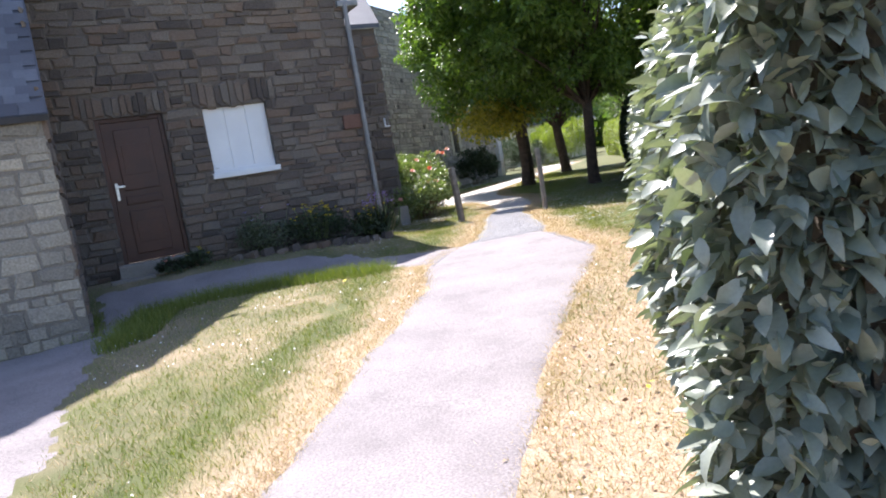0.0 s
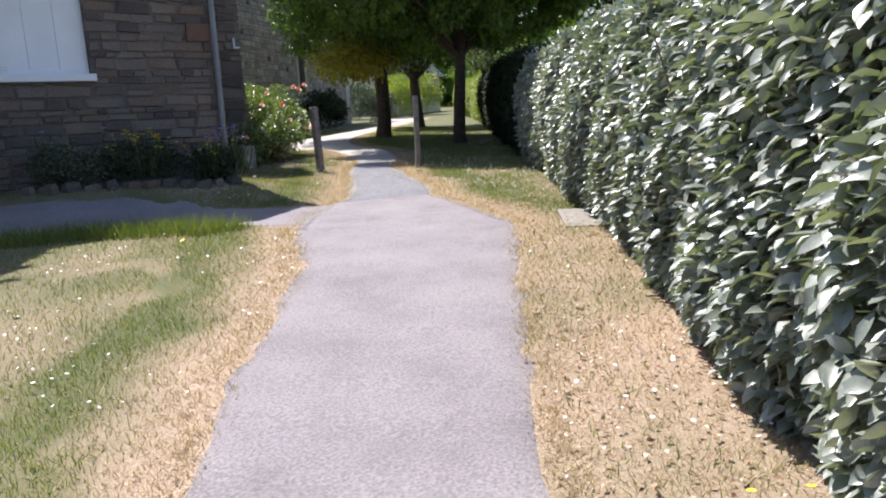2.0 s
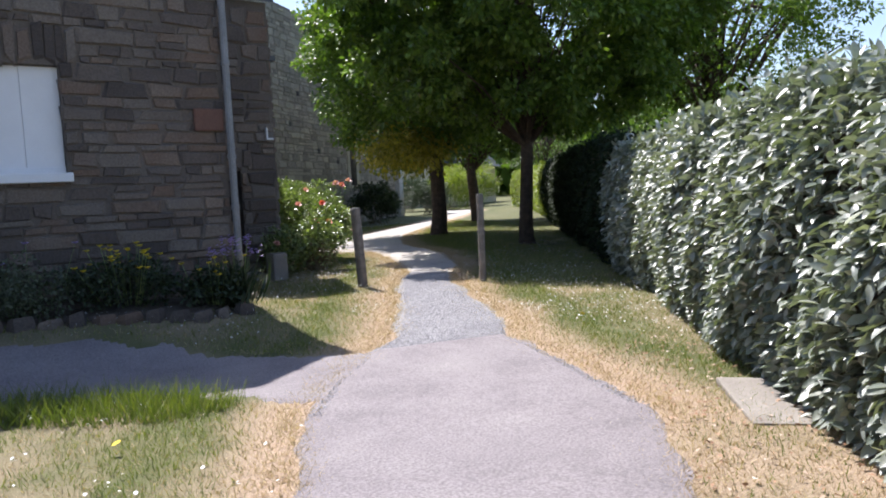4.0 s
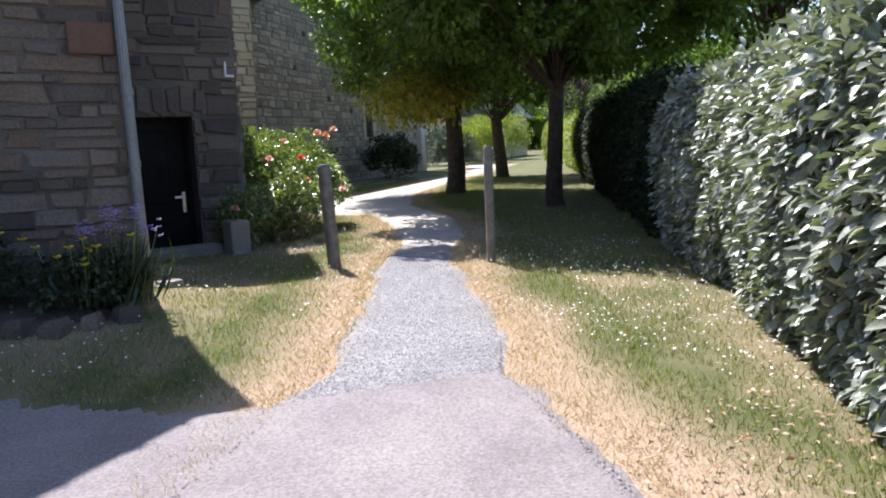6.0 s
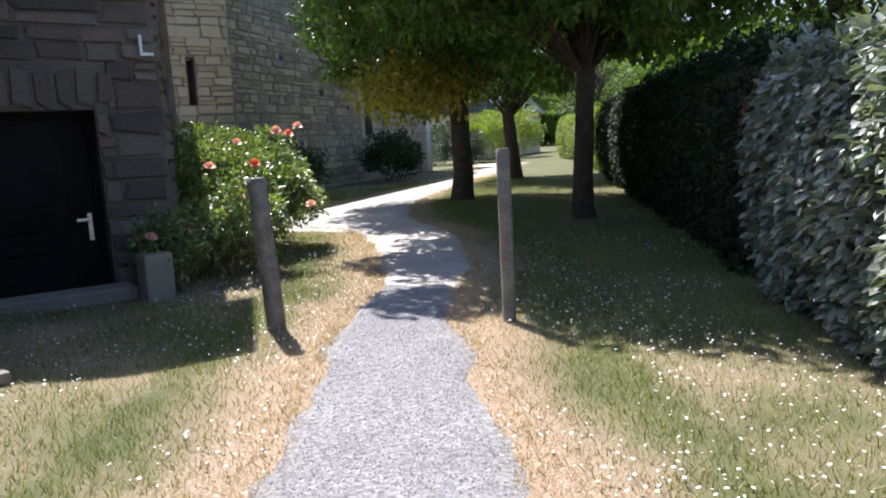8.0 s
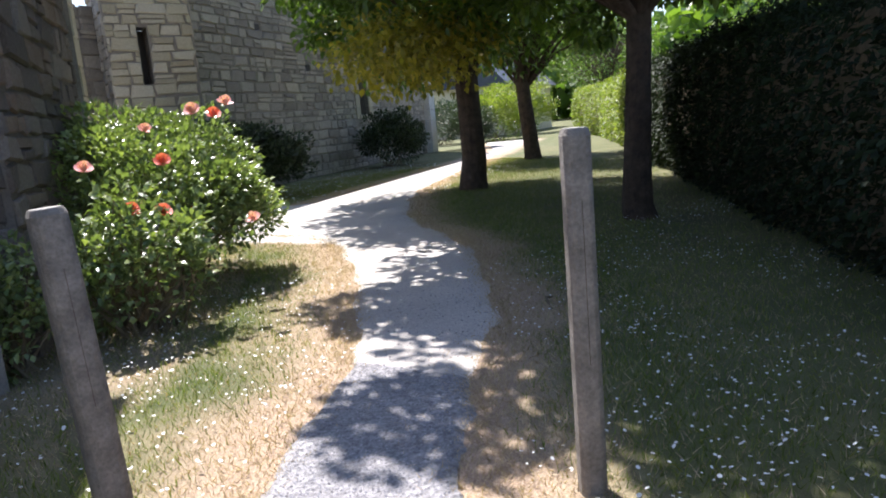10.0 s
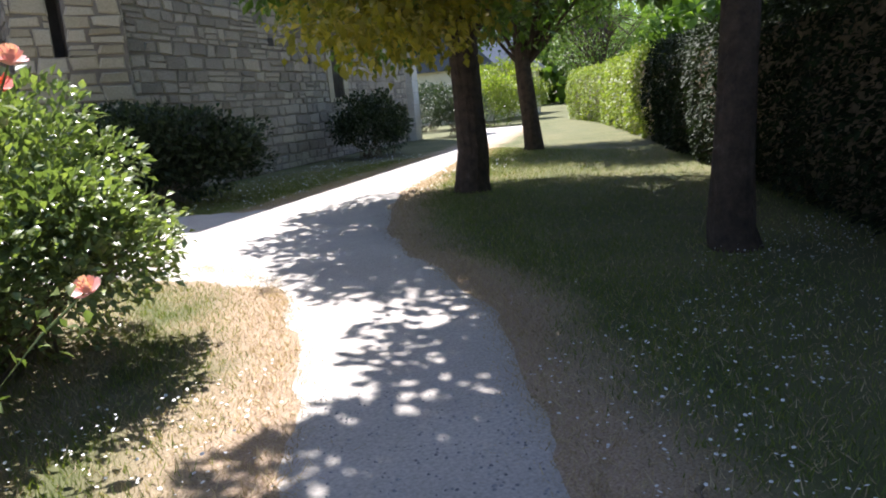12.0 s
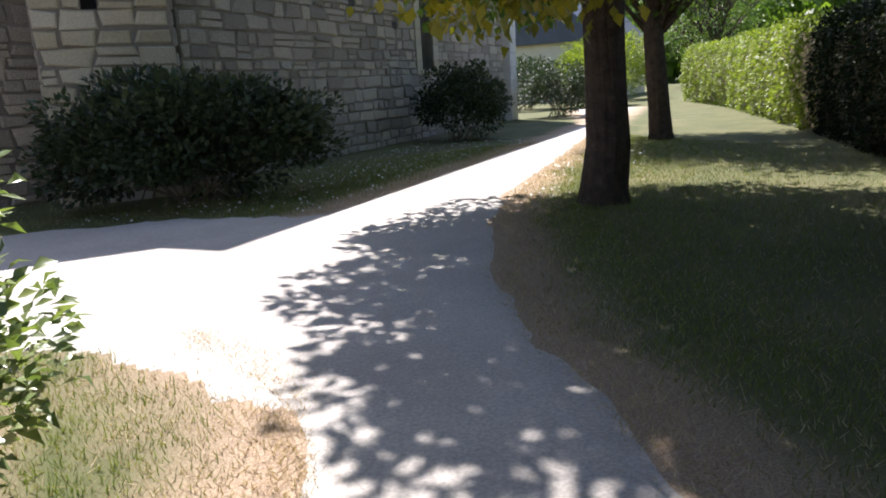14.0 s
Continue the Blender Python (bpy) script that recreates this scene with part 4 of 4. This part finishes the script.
def rose_flower(parent, x, y, z, r, material):
    """Cupped layers of petals."""
    V, F = [], []
    q = random.Random(int(x * 977) + int(z * 331))
    for layer, (rad, up, cnt) in enumerate(((1.0, 0.1, 7), (0.75, 0.45, 6), (0.5, 0.7, 5), (0.25, 0.8, 4))):
        for i in range(cnt):
            a = (i + 0.5 * layer + q.uniform(-.2, .2)) * math.tau / cnt
            w = math.pi / cnt * 1.25
            k = len(V)
            for aa, rr, zz in ((a, 0.08, -0.25), (a - w, rad * 0.75, up * 0.7), (a - w * 0.6, rad, up + 0.15), (a + w * 0.6, rad, up + 0.15), (a + w, rad * 0.75, up * 0.7)):
                V.append((math.cos(aa) * rr * r, math.sin(aa) * rr * r, zz * r))
            F.append((k, k + 1, k + 2, k + 3, k + 4))
    ob = part("rose_flower", mesh_from("rose_flower", V, F, material, True), None, parent, "salmon rose in bloom" if material is M_PINK else "pale pink rose in bloom")
    ob.matrix_basis = pose(x, y, z, q.uniform(15, 50), q.uniform(-30, 30), 0)


RB = P(10.85, 15.25)
bush("clipped_bush", *P(11.3, 17.25), 1.2, 1.15, 1.6, 25000, 0.064, M_ROSELEAF, "rounded clipped evergreen bush with bright sunlit top", "bush", 4, bare=0.4)
rose = bush("rose_bush", *RB, 0.55, 0.5, 1.05, 2600, 0.075, M_ROSELEAF, "rose bush with salmon and pink blooms on long stalks", "rose bush", 5, bare=0.6)
FLOWERS = [(11.38, 14.72, 1.70, 0), (11.1, 15.3, 1.28, 1), (11.32, 14.9, 1.62, 1), (10.5, 15.1, 1.28, 0), (10.75, 14.9, 0.95, 1), (10.95, 14.75, 0.92, 1), (11.75, 15.2, 0.72, 0), (10.9, 15.7, 1.55, 0), (11.12, 14.75, 1.66, 0), (10.2, 15.0, 0.62, 1)]
FLOWERS = [(fx + (0.36 if fz > 1.5 else 0.12), fy + (0.75 if fz > 1.5 else 0.34), fz, c) for fx, fy, fz, c in FLOWERS]
for fx, fy, fz, c in FLOWERS:
    rose_flower(rose, fx * U - RB[0], fy * U - RB[1], fz * U, 0.062, M_PINK if c else M_PALEPINK)
bm = bmesh.new()
sprays = []
for fx, fy, fz, c in FLOWERS:
    b = Vector((fx * U - RB[0], fy * U - RB[1], fz * U))
    a = Vector((b.x * 0.4, b.y * 0.4, b.z * 0.3))
    tube(bm, [a, a.lerp(b, 0.6) + Vector((0.03, 0.02, 0.05)), b], [0.007, 0.005, 0.004], 5)
    sprays += [a.lerp(b, k) + Vector(RNG.normal(0, 0.05, 3)) for k in np.linspace(0.45, 0.97, 16)]
tagged(part("stalkwork", bm, M_ROSELEAF, rose), kind="stuff")
part("top_sprays", leaf_mesh("top_sprays", np.array([tuple(q) for q in sprays]), RNG.normal(0, 1, (len(sprays), 3)), 0.065, 0.042, M_ROSELEAF), None, rose)
low_rose = bush("rose_bush", 9.95 * U, 14.8 * U, 0.36, 0.3, 0.8, 1600, 0.065, M_ROSELEAF, "low shaded rose shrub against the stone wall", "rose bush", 8)
rose_flower(low_rose, -0.2, -0.32, 0.56, 0.06, M_PALEPINK)
tagged(part("stalkwork", tube(bmesh.new(), [(-0.05, -0.1, 0.2), (-0.15, -0.25, 0.45), (-0.2, -0.32, 0.55)], [0.006, 0.005, 0.004], 5), M_ROSELEAF, low_rose), kind="stuff")
bush("laurel_bush", 14.1 * U, 25.1 * U, 1.75, 0.9, 1.7, 17000, 0.10, M_BUSH, "broad dark evergreen bush against the church wall", seed=11)
bush("laurel_bush", 21.3 * U, 30.9 * U, 1.05, 0.95, 1.7, 9000, 0.09, M_BUSH, "round dark evergreen bush under the church window", seed=12)
bush("garden_shrub", 27.9 * U, 36.2 * U, 1.2, 1.1, 1.9, 7000, 0.09, M_BUSH, "rounded garden shrub by the pale pillar", seed=13)
bush("garden_shrub", 33.0 * U, 41.0 * U, 1.6, 1.4, 2.6, 7000, 0.11, M_LIME, "sunlit light-green shrub at the path's far end", seed=14)
bush("garden_shrub", 30.5 * U, 42.5 * U, 1.6, 1.4, 2.2, 7000, 0.11, M_BUSH, "dark shrub beyond the church corner", seed=15)
bush("garden_shrub", 37.5 * U, 45.0 * U, 2.2, 1.8, 3.4, 8000, 0.13, M_LIME, "tall bright shrub behind the far path", seed=16)

# far house and woods
def far_house():
    x, y = 36.0, 47.0
    e = tagged(empty("far_house", x, y, 0, 35), "cream rendered house with a blue slate roof", "house")
    part("wall", boxed(-5, 5, -3, 3, -0.2, 3.0, 0.02), M_CREAM, e)
    bm = bmesh.new()
    v = [bm.verts.new(p) for p in ((-5.3, -3.4, 2.8), (5.3, -3.4, 2.8), (5.3, 3.4, 2.8), (-5.3, 3.4, 2.8), (-5.3, 0, 6.2), (5.3, 0, 6.2))]
    for f in ((0, 1, 5, 4), (2, 3, 4, 5), (0, 4, 3), (1, 2, 5), (3, 2, 1, 0)):
        bm.faces.new([v[k] for k in f])
    part("roof", bm, M_SLATE, e)
    for a in (-3, 0.5, 3):
        w = part("window", boxed(a - 0.5, a + 0.5, -3.06, -2.98, 1.0, 2.3, 0.02), M_WHITE, e)
        part("pane", boxed(a - 0.42, a + 0.42, -3.07, -3.062, 1.08, 2.22), bpy.data.materials["dark_glass"], w)


far_house()
for i, (x, y, h, rr) in enumerate(((44, 44, 9, 4.0), (38, 56, 11, 4.5), (50, 52, 10, 4.5), (30, 60, 9, 4), (48, 34, 8, 3.6), (40, 26, 7, 3.2), (60, 60, 12, 5), (26, 70, 11, 5))):
    tree("garden_tree", x, y, 0.25, h * 0.8, (0, 0, rr, rr, 1.6, h), 7000, "leafy garden tree in the distance", (0.1, 0), 40 + i)
a = RNG.uniform(-2.0, 2.0, 26000)
rad = RNG.uniform(70, 95, 26000)
wx, wy = np.sin(a) * rad + 12, np.cos(a) * rad + 12
wz = RNG.uniform(0, 1, 26000) ** 0.8 * (7 + 5 * wobble(a * 40, a * 0, 3.0))
tagged(new("far_woods", leaf_mesh("far_woods", np.c_[wx, wy, wz], RNG.normal(0, 1, (26000, 3)), 2.2, 1.6, M_TREE)), "line of woods closing the horizon", "woods", kind="stuff")
tree("garden_tree", 24.0 * U, 15.5 * U, 0.25, 7.0, (0, 0, 4.0, 4.0, 2.6, 9.5), 26000, "leafy garden tree behind the dark hedge", (0.1, 0), 77)

# ---- timber posts ----
def timber_post(x, y, h, r, label, tilt=(0, 0), rz=0.0):
    e = tagged(empty("timber_post", x, y, float(height(x, y)), rz), label, "post", group="posts at the path's narrowing")
    e.matrix_basis = pose(x, y, float(height(x, y)), *tilt, rz)
    bm = bmesh.new()
    prof = []
    for k in range(28):
        a = k * math.tau / 28
        sq = max(abs(math.cos(a)), abs(math.sin(a)))
        rad = min(r / sq, r * 1.16) * (0.985 if k % 7 == 3 else 1)
        prof.append((math.cos(a) * rad, math.sin(a) * rad))
    rings = [[bm.verts.new((px * s, py * s, z)) for px, py in prof] for z, s in ((-0.1, 1.0), (h * 0.3, 1.005), (h * 0.7, 1.0), (h - 0.02, 1.0), (h, 0.86))]
    for q, s in zip(rings, rings[1:]):
        for k in range(28):
            bm.faces.new((q[k], q[(k + 1) % 28], s[(k + 1) % 28], s[k]))
    bm.faces.new(rings[-1])
    part("shaft", bm, M_TIMBER, e)
    part("end_grain", tube(bmesh.new(), [(0, 0, h - 0.01), (0, 0, h + 0.003)], [r * 0.86, r * 0.84], 20), surface("pale_end_grain", [(0.3, (0.28, 0.26, 0.24)), (0.7, (0.42, 0.40, 0.37))], 14, 60, 0.9, 0.4), e, "paler weathered top")
    part("crack", boxed(-0.001, 0.001, -r * 1.004, -r * 0.99, 0.35, h * 0.82, 0), M_BARK, e)


timber_post(*P(10.25, 12.4), 1.08, 0.058, "weathered grey timber post at the path's edge", (-1.3, -2.2), 10)
timber_post(*P(11.78, 11.32), 1.19, 0.044, "tall weathered grey timber post in tree shade", (0, 0), -25)

# ---- manhole slab, bed edging ----
bm = bmesh.new()
box(bm, -0.4, 0.4, -0.33, 0.33, -0.03, 0.022, 0.012)
s = tagged(new("concrete_slab", finish(bm, "concrete_slab", M_CONCRETE)), "worn square concrete cover slab in dry grass", "slab")
s.matrix_basis = pose(9.24 * U, 4.98 * U, float(height(9.24 * U, 4.98 * U)), 1, -2, 47)
bm = boxed(-0.15, 0.15, -0.11, 0.11, -0.02, 0.05, 0.02)
s = tagged(new("flat_stone", finish(bm, "flat_stone", M_CONCRETE)), "small pale flat stone in the lawn", "stone")
s.matrix_basis = pose(8.2 * U, 12.0 * U, float(height(8.2 * U, 12.0 * U)), 2, 0, 20)
BED = [P(5.0, 10.75), P(6.2, 10.5), P(7.1, 10.2), P(7.6, 10.35), P(7.75, 11.0), P(7.7, 11.45), P(5.0, 11.45)]
patch("flower_bed", BED, M_SOIL, "dark soil of the flower bed along the house", 0.03)
me = mesh_from("edging_stone", *SHAPES[2], M_STONE)
edge = tagged(empty("bed_edging", *BED[0], 0), "row of rough stones edging the flower bed", "edging")
r = random.Random(12)
for i, p in enumerate(resample(BED[:5], 0.2)):
    ob = part("edging_stone", me, None, edge)
    ob.matrix_basis = Matrix.Translation(Vector((p.x, p.y, float(height(p.x, p.y)) - 0.02)) - edge.location) @ pose(0, 0, 0, r.uniform(-6, 6), r.uniform(-6, 6), r.uniform(0, 180)) @ Matrix.Diagonal((r.uniform(0.14, 0.22), r.uniform(0.11, 0.16), r.uniform(0.08, 0.13), 1))


def flower_clump(name, x, y, rx, h, n, leaf, flowers, material, fmat, label, seed, strap=False):
    e = bush(name, x, y, rx, rx * 0.7, h, n, leaf, material, label, "plant", seed, stems=False)
    g = np.random.default_rng(seed)
    if strap:
        pos = np.c_[g.normal(0, rx * 0.3, (260, 2)), np.zeros(260)]
        part("strap_leaves", leaf_mesh("strap_leaves", pos, np.c_[g.normal(0, 0.5, (260, 2)), np.full(260, 1.2)], h * 0.9, 0.03, material, 0.0, True, 0.15), None, e)
    V, F = [], []
    bm = bmesh.new()
    for i in range(flowers):
        a, rr = g.uniform(0, math.tau), rx * g.uniform(0.1, 1.0)
        c = Vector((math.cos(a) * rr, math.sin(a) * rr * 0.8, h * g.uniform(0.75, 1.2) * (1 if not strap else 1.15)))
        tube(bm, [(c.x * 0.5, c.y * 0.5, 0.05), c], [0.004, 0.003], 4)
        for j in range(10 if strap else 1):
            o = c + (Vector(g.normal(0, 0.028, 3)) if strap else Vector())
            s = 0.017 if strap else 0.028
            k = len(V)
            V += [o + Vector((math.cos(t * math.tau / 7) * s * (1 + 0.35 * (t % 2)), math.sin(t * math.tau / 7) * s, 0.3 * s * (t % 2))) for t in range(7)] + [o + Vector((0, 0, -0.5 * s))]
            F += [(k + t, k + (t + 1) % 7, k + 7) for t in range(7)]
    tagged(part("stalkwork", bm, M_ROSELEAF, e), kind="stuff")
    tagged(part("blossom", mesh_from("blossom", V, F, fmat), None, e), kind="stuff")


flower_clump("yellow_daisy_plant", 6.55 * U, 10.95 * U, 0.56, 0.55, 2600, 0.05, 34, M_BUSH, M_YELLOW, "bushy plant with small yellow daisy flowers", 3)
flower_clump("agapanthus_plant", 7.6 * U, 10.7 * U, 0.34, 0.5, 150, 0.06, 13, M_BUSH, M_VIOLET, "strap-leaved plant with violet flower heads", 5, True)
flower_clump("yellow_daisy_plant", 7.35 * U, 10.55 * U, 0.34, 0.45, 1100, 0.05, 10, M_BUSH, M_YELLOW, "low yellow-flowered plant beside violet blooms", 6)
flower_clump("grey_shrub", 5.6 * U, 11.0 * U, 0.5, 0.62, 2600, 0.045, 4, M_GREYLEAF, M_VIOLET, "grey-green lavender shrub in the bed", 7)
flower_clump("doorside_plant", 4.35 * U, 10.9 * U, 0.25, 0.26, 700, 0.05, 4, M_BUSH, M_YELLOW, "low leafy plant with yellow flowers by the door", 9)
flower_clump("doorside_plant", 3.9 * U, 10.75 * U, 0.22, 0.22, 600, 0.05, 3, M_BUSH, M_PINK, "low leafy plant with pink flowers by the door", 10)


# ---- fallen stick ----
stick = tube(bmesh.new(), [(-0.12, -0.05, 0.03), (-0.03, 0.03, 0.05), (0.06, 0.09, 0.045), (0.14, 0.09, 0.03)], [0.008, 0.011, 0.010, 0.005], 7)
tagged(new("fallen_stick", finish(stick, "fallen_stick", M_TWIG)), "short curved dry stick lying in the shaded grass", "stick").matrix_basis = pose(11.75, 11.79, 0, 0, 0, 20)


# ---- grass ----
def scatter(n, x0, x1, y0, y1, keep):
    x, y = RNG.uniform(x0, x1, n), RNG.uniform(y0, y1, n)
    ok = keep(x, y) & ~on_paving(x + RNG.normal(0, 0.06, n), y + RNG.normal(0, 0.06, n))
    ok &= ~(inside(x, y, HEDGE + [(p[0] + 1.0, p[1] - 1.0) for p in HEDGE[::-1]]))
    ok &= ~((y > FY) & (x < HX1)) & ~((y > BY) & (x < BX1)) & ~((x < 2.58 * U) & (y > 8.0 * U))
    return x[ok], y[ok]


def blades(name, x, y, h, w, material, label, lie=0.5):
    n = len(x)
    a = RNG.uniform(0, math.tau, n)
    s = np.stack([np.cos(a), np.sin(a)], -1) * (w * RNG.uniform(0.6, 1.3, n))[:, None]
    hh = h * RNG.uniform(0.45, 1.3, n)
    b = RNG.normal(0, lie, (n, 2)) * hh[:, None]
    z = height(x, y)
    V = np.stack([np.c_[x - s[:, 0], y - s[:, 1], z - 0.005], np.c_[x + s[:, 0], y + s[:, 1], z - 0.005], np.c_[x + b[:, 0], y + b[:, 1], z + hh]], 1).reshape(-1, 3)
    F = np.arange(n * 3).reshape(n, 3)
    me = bpy.data.meshes.new(name)
    me.vertices.add(len(V))
    me.vertices.foreach_set("co", V.astype(np.float32).reshape(-1))
    me.loops.add(n * 3)
    me.loops.foreach_set("vertex_index", F.astype(np.int32).reshape(-1))
    me.polygons.add(n)
    me.polygons.foreach_set("loop_start", np.arange(0, n * 3, 3, dtype=np.int32))
    me.update(calc_edges=True)
    me.materials.append(material)
    return tagged(new(name, me), label, "grass", kind="stuff")


gx, gy = scatter(1900000, -1, 21, -4, 25, lambda x, y: RNG.uniform(0, 1, len(x)) < 1.5 / (0.45 + np.minimum(seg_dist(x, y, LEFT), seg_dist(x, y, RIGHT))) - 0.18)
dry = dryness(gx, gy)
pick = RNG.uniform(0, 1, len(gx)) < dry * 0.8 + 0.24
tuft = wobble(gx, gy, 0.5) > 0.08
blades("grass", gx[~pick & tuft], gy[~pick & tuft], 0.044, 0.0028, M_GRASS, "short green lawn grass with bare patches")
blades("dry_grass", gx[pick], gy[pick], 0.03, 0.0028, M_STRAW, "straw-dry grass along the path edges", 1.0)


def fringe(line, n, spread):
    """Places strewn to both sides of an edge."""
    p = np.array([tuple(q) for q in resample(line, 0.1)])
    k = RNG.integers(0, len(p) - 1, n)
    q = p[k] + (p[k + 1] - p[k]) * RNG.uniform(0, 1, n)[:, None] + RNG.normal(0, 1, (n, 2)) * (spread * (0.3 + 1.2 * wobble(p[k, 0], p[k, 1], 0.4)))[:, None]
    return q[:, 0], q[:, 1]


for line in (LEFT[:20], RIGHT[:20]):
    ex, ey = fringe(line, 20000, 0.10)
    blades("dry_grass", ex, ey, 0.034, 0.0026, M_STRAW, "straw-dry grass creeping over the path's edge", 1.2)
lx, ly = scatter(60000, 1.5, 7, 4.5, 8.5, lambda x, y: (seg_dist(x, y, SIDE_PATH[-5:]) < 0.55))
blades("tall_grass", lx, ly, 0.15, 0.004, M_GRASS, "taller unmown grass along the yard path")


def daisies(n, x0, x1, y0, y1, keep, size, up, material, name, label):
    x, y = scatter(n, x0, x1, y0, y1, keep)
    z = height(x, y) + up * RNG.uniform(0.5, 1.4, len(x))
    V, F = [], []
    for i, (a, b, c) in enumerate(zip(x, y, z)):
        s = size * RNG.uniform(0.6, 1.3)
        k = len(V)
        t = RNG.normal(0, 0.25, 2)
        V += [(a + math.cos(q * math.tau / 6) * s, b + math.sin(q * math.tau / 6) * s, c + s * (t[0] * math.cos(q * math.tau / 6) + t[1] * math.sin(q * math.tau / 6))) for q in range(6)]
        F.append(tuple(range(k, k + 6)))
    tagged(new(name, mesh_from(name, V, F, material)), label, "flowers", kind="stuff")


daisies(9000, 9, 16, 5, 14, lambda x, y: wobble(x, y, 0.9) > 0.4, 0.007, 0.05, M_DAISY, "clover_flowers", "white clover heads scattered in the shaded lawn")
daisies(2600, 5, 9.5, 7.5, 13.3, lambda x, y: (seg_dist(x, y, LEFT) < 3.0) & (wobble(x, y, 0.8) > 0.35), 0.0075, 0.05, M_DAISY, "daisies", "white daisies in the lawn before the walls")
daisies(1500, 1.5, 7, 1, 9, lambda x, y: (seg_dist(x, y, LEFT) < 3.6) & (wobble(x, y, 0.7) > 0.42), 0.009, 0.045, M_DAISY, "daisies", "white daisies in the sunny lawn")
daisies(2600, 10, 19, 19, 27, lambda x, y: (seg_dist(x, y, LEFT) < 2.5), 0.013, 0.05, M_DAISY, "daisies", "white daisies along the church wall")
daisies(14, 2.5, 9.5, 2, 11, lambda x, y: seg_dist(x, y, LEFT) < 3.0, 0.02, 0.06, M_YELLOW, "dandelions", "a few yellow dandelions in the lawn")
daisies(120, 4.3, 6.2, 0.3, 2.6, lambda x, y: (seg_dist(x, y, HEDGE) < 0.5) & (wobble(x, y, 0.5) > 0.5), 0.015, 0.08, M_YELLOW, "dandelions", "yellow flowers at the hedge's foot")
fx, fy = scatter(7000, 2, 9, -2, 6, lambda x, y: seg_dist(x, y, HEDGE) < 1.1)
fl = leaf_mesh("fallen_leaves", np.c_[fx, fy, height(fx, fy) + 0.02], np.c_[RNG.normal(0, 1, (len(fx), 2)), np.full(len(fx), 0.1)], 0.036, 0.018, M_DEADLEAF, 0.1, False, 0.1)
tagged(new("fallen_leaves", fl), "dead brown leaves under the hedge", "leaves", kind="stuff")


def pebbles(n, poly, size, material, name, label):
    a = np.array(poly)
    x, y = RNG.uniform(a[:, 0].min(), a[:, 0].max(), n), RNG.uniform(a[:, 1].min(), a[:, 1].max(), n)
    ok = inside(x, y, poly) & (seg_dist(x, y, LEFT) > 0.1) & (seg_dist(x, y, RIGHT) > 0.1)
    x, y = x[ok], y[ok]
    n = len(x)
    z = height(x, y) + 0.014
    s = size * RNG.uniform(0.4, 1.4, n) ** 1.4
    ang = RNG.uniform(0, math.tau, n)
    ring = [np.c_[x + np.cos(ang + k * math.tau / 5) * s * RNG.uniform(0.7, 1.2, n), y + np.sin(ang + k * math.tau / 5) * s * RNG.uniform(0.7, 1.2, n), z] for k in range(5)]
    V = np.stack([*ring, np.c_[x, y, z + s * 0.8]], 1).reshape(-1, 3)
    F = (np.arange(n)[:, None, None] * 6 + np.array([(k, (k + 1) % 5, 5) for k in range(5)])[None]).reshape(-1, 3)
    tagged(new(name, mesh_from(name, V, F, material)), label, "gravel", kind="stuff")


M_PEBBLE = surface("pebble", [(0.1, (0.198, 0.190, 0.200)), (0.5, (0.304, 0.296, 0.308)), (0.95, (0.426, 0.418, 0.416))], 3, 60, 0.85, 0, 0.9, fine_amount=0.2)
pebbles(110000, LEFT[8:15] + RIGHT[8:14][::-1], 0.0065, M_PEBBLE, "gravel", "loose pale grey pebbles on the footpath")
pebbles(9000, LEFT[1:9] + RIGHT[1:9][::-1], 0.006, M_PEBBLE, "grit", "scattered grit on the worn asphalt")
pebbles(26000, LEFT[6:10] + RIGHT[6:10][::-1], 0.006, M_PEBBLE, "gravel", "loose pebbles strayed over the asphalt's end")
pebbles(5000, LEFT[12:17] + RIGHT[12:16][::-1], 0.0055, M_PEBBLE, "gravel", "loose pebbles strayed over the sandy path")
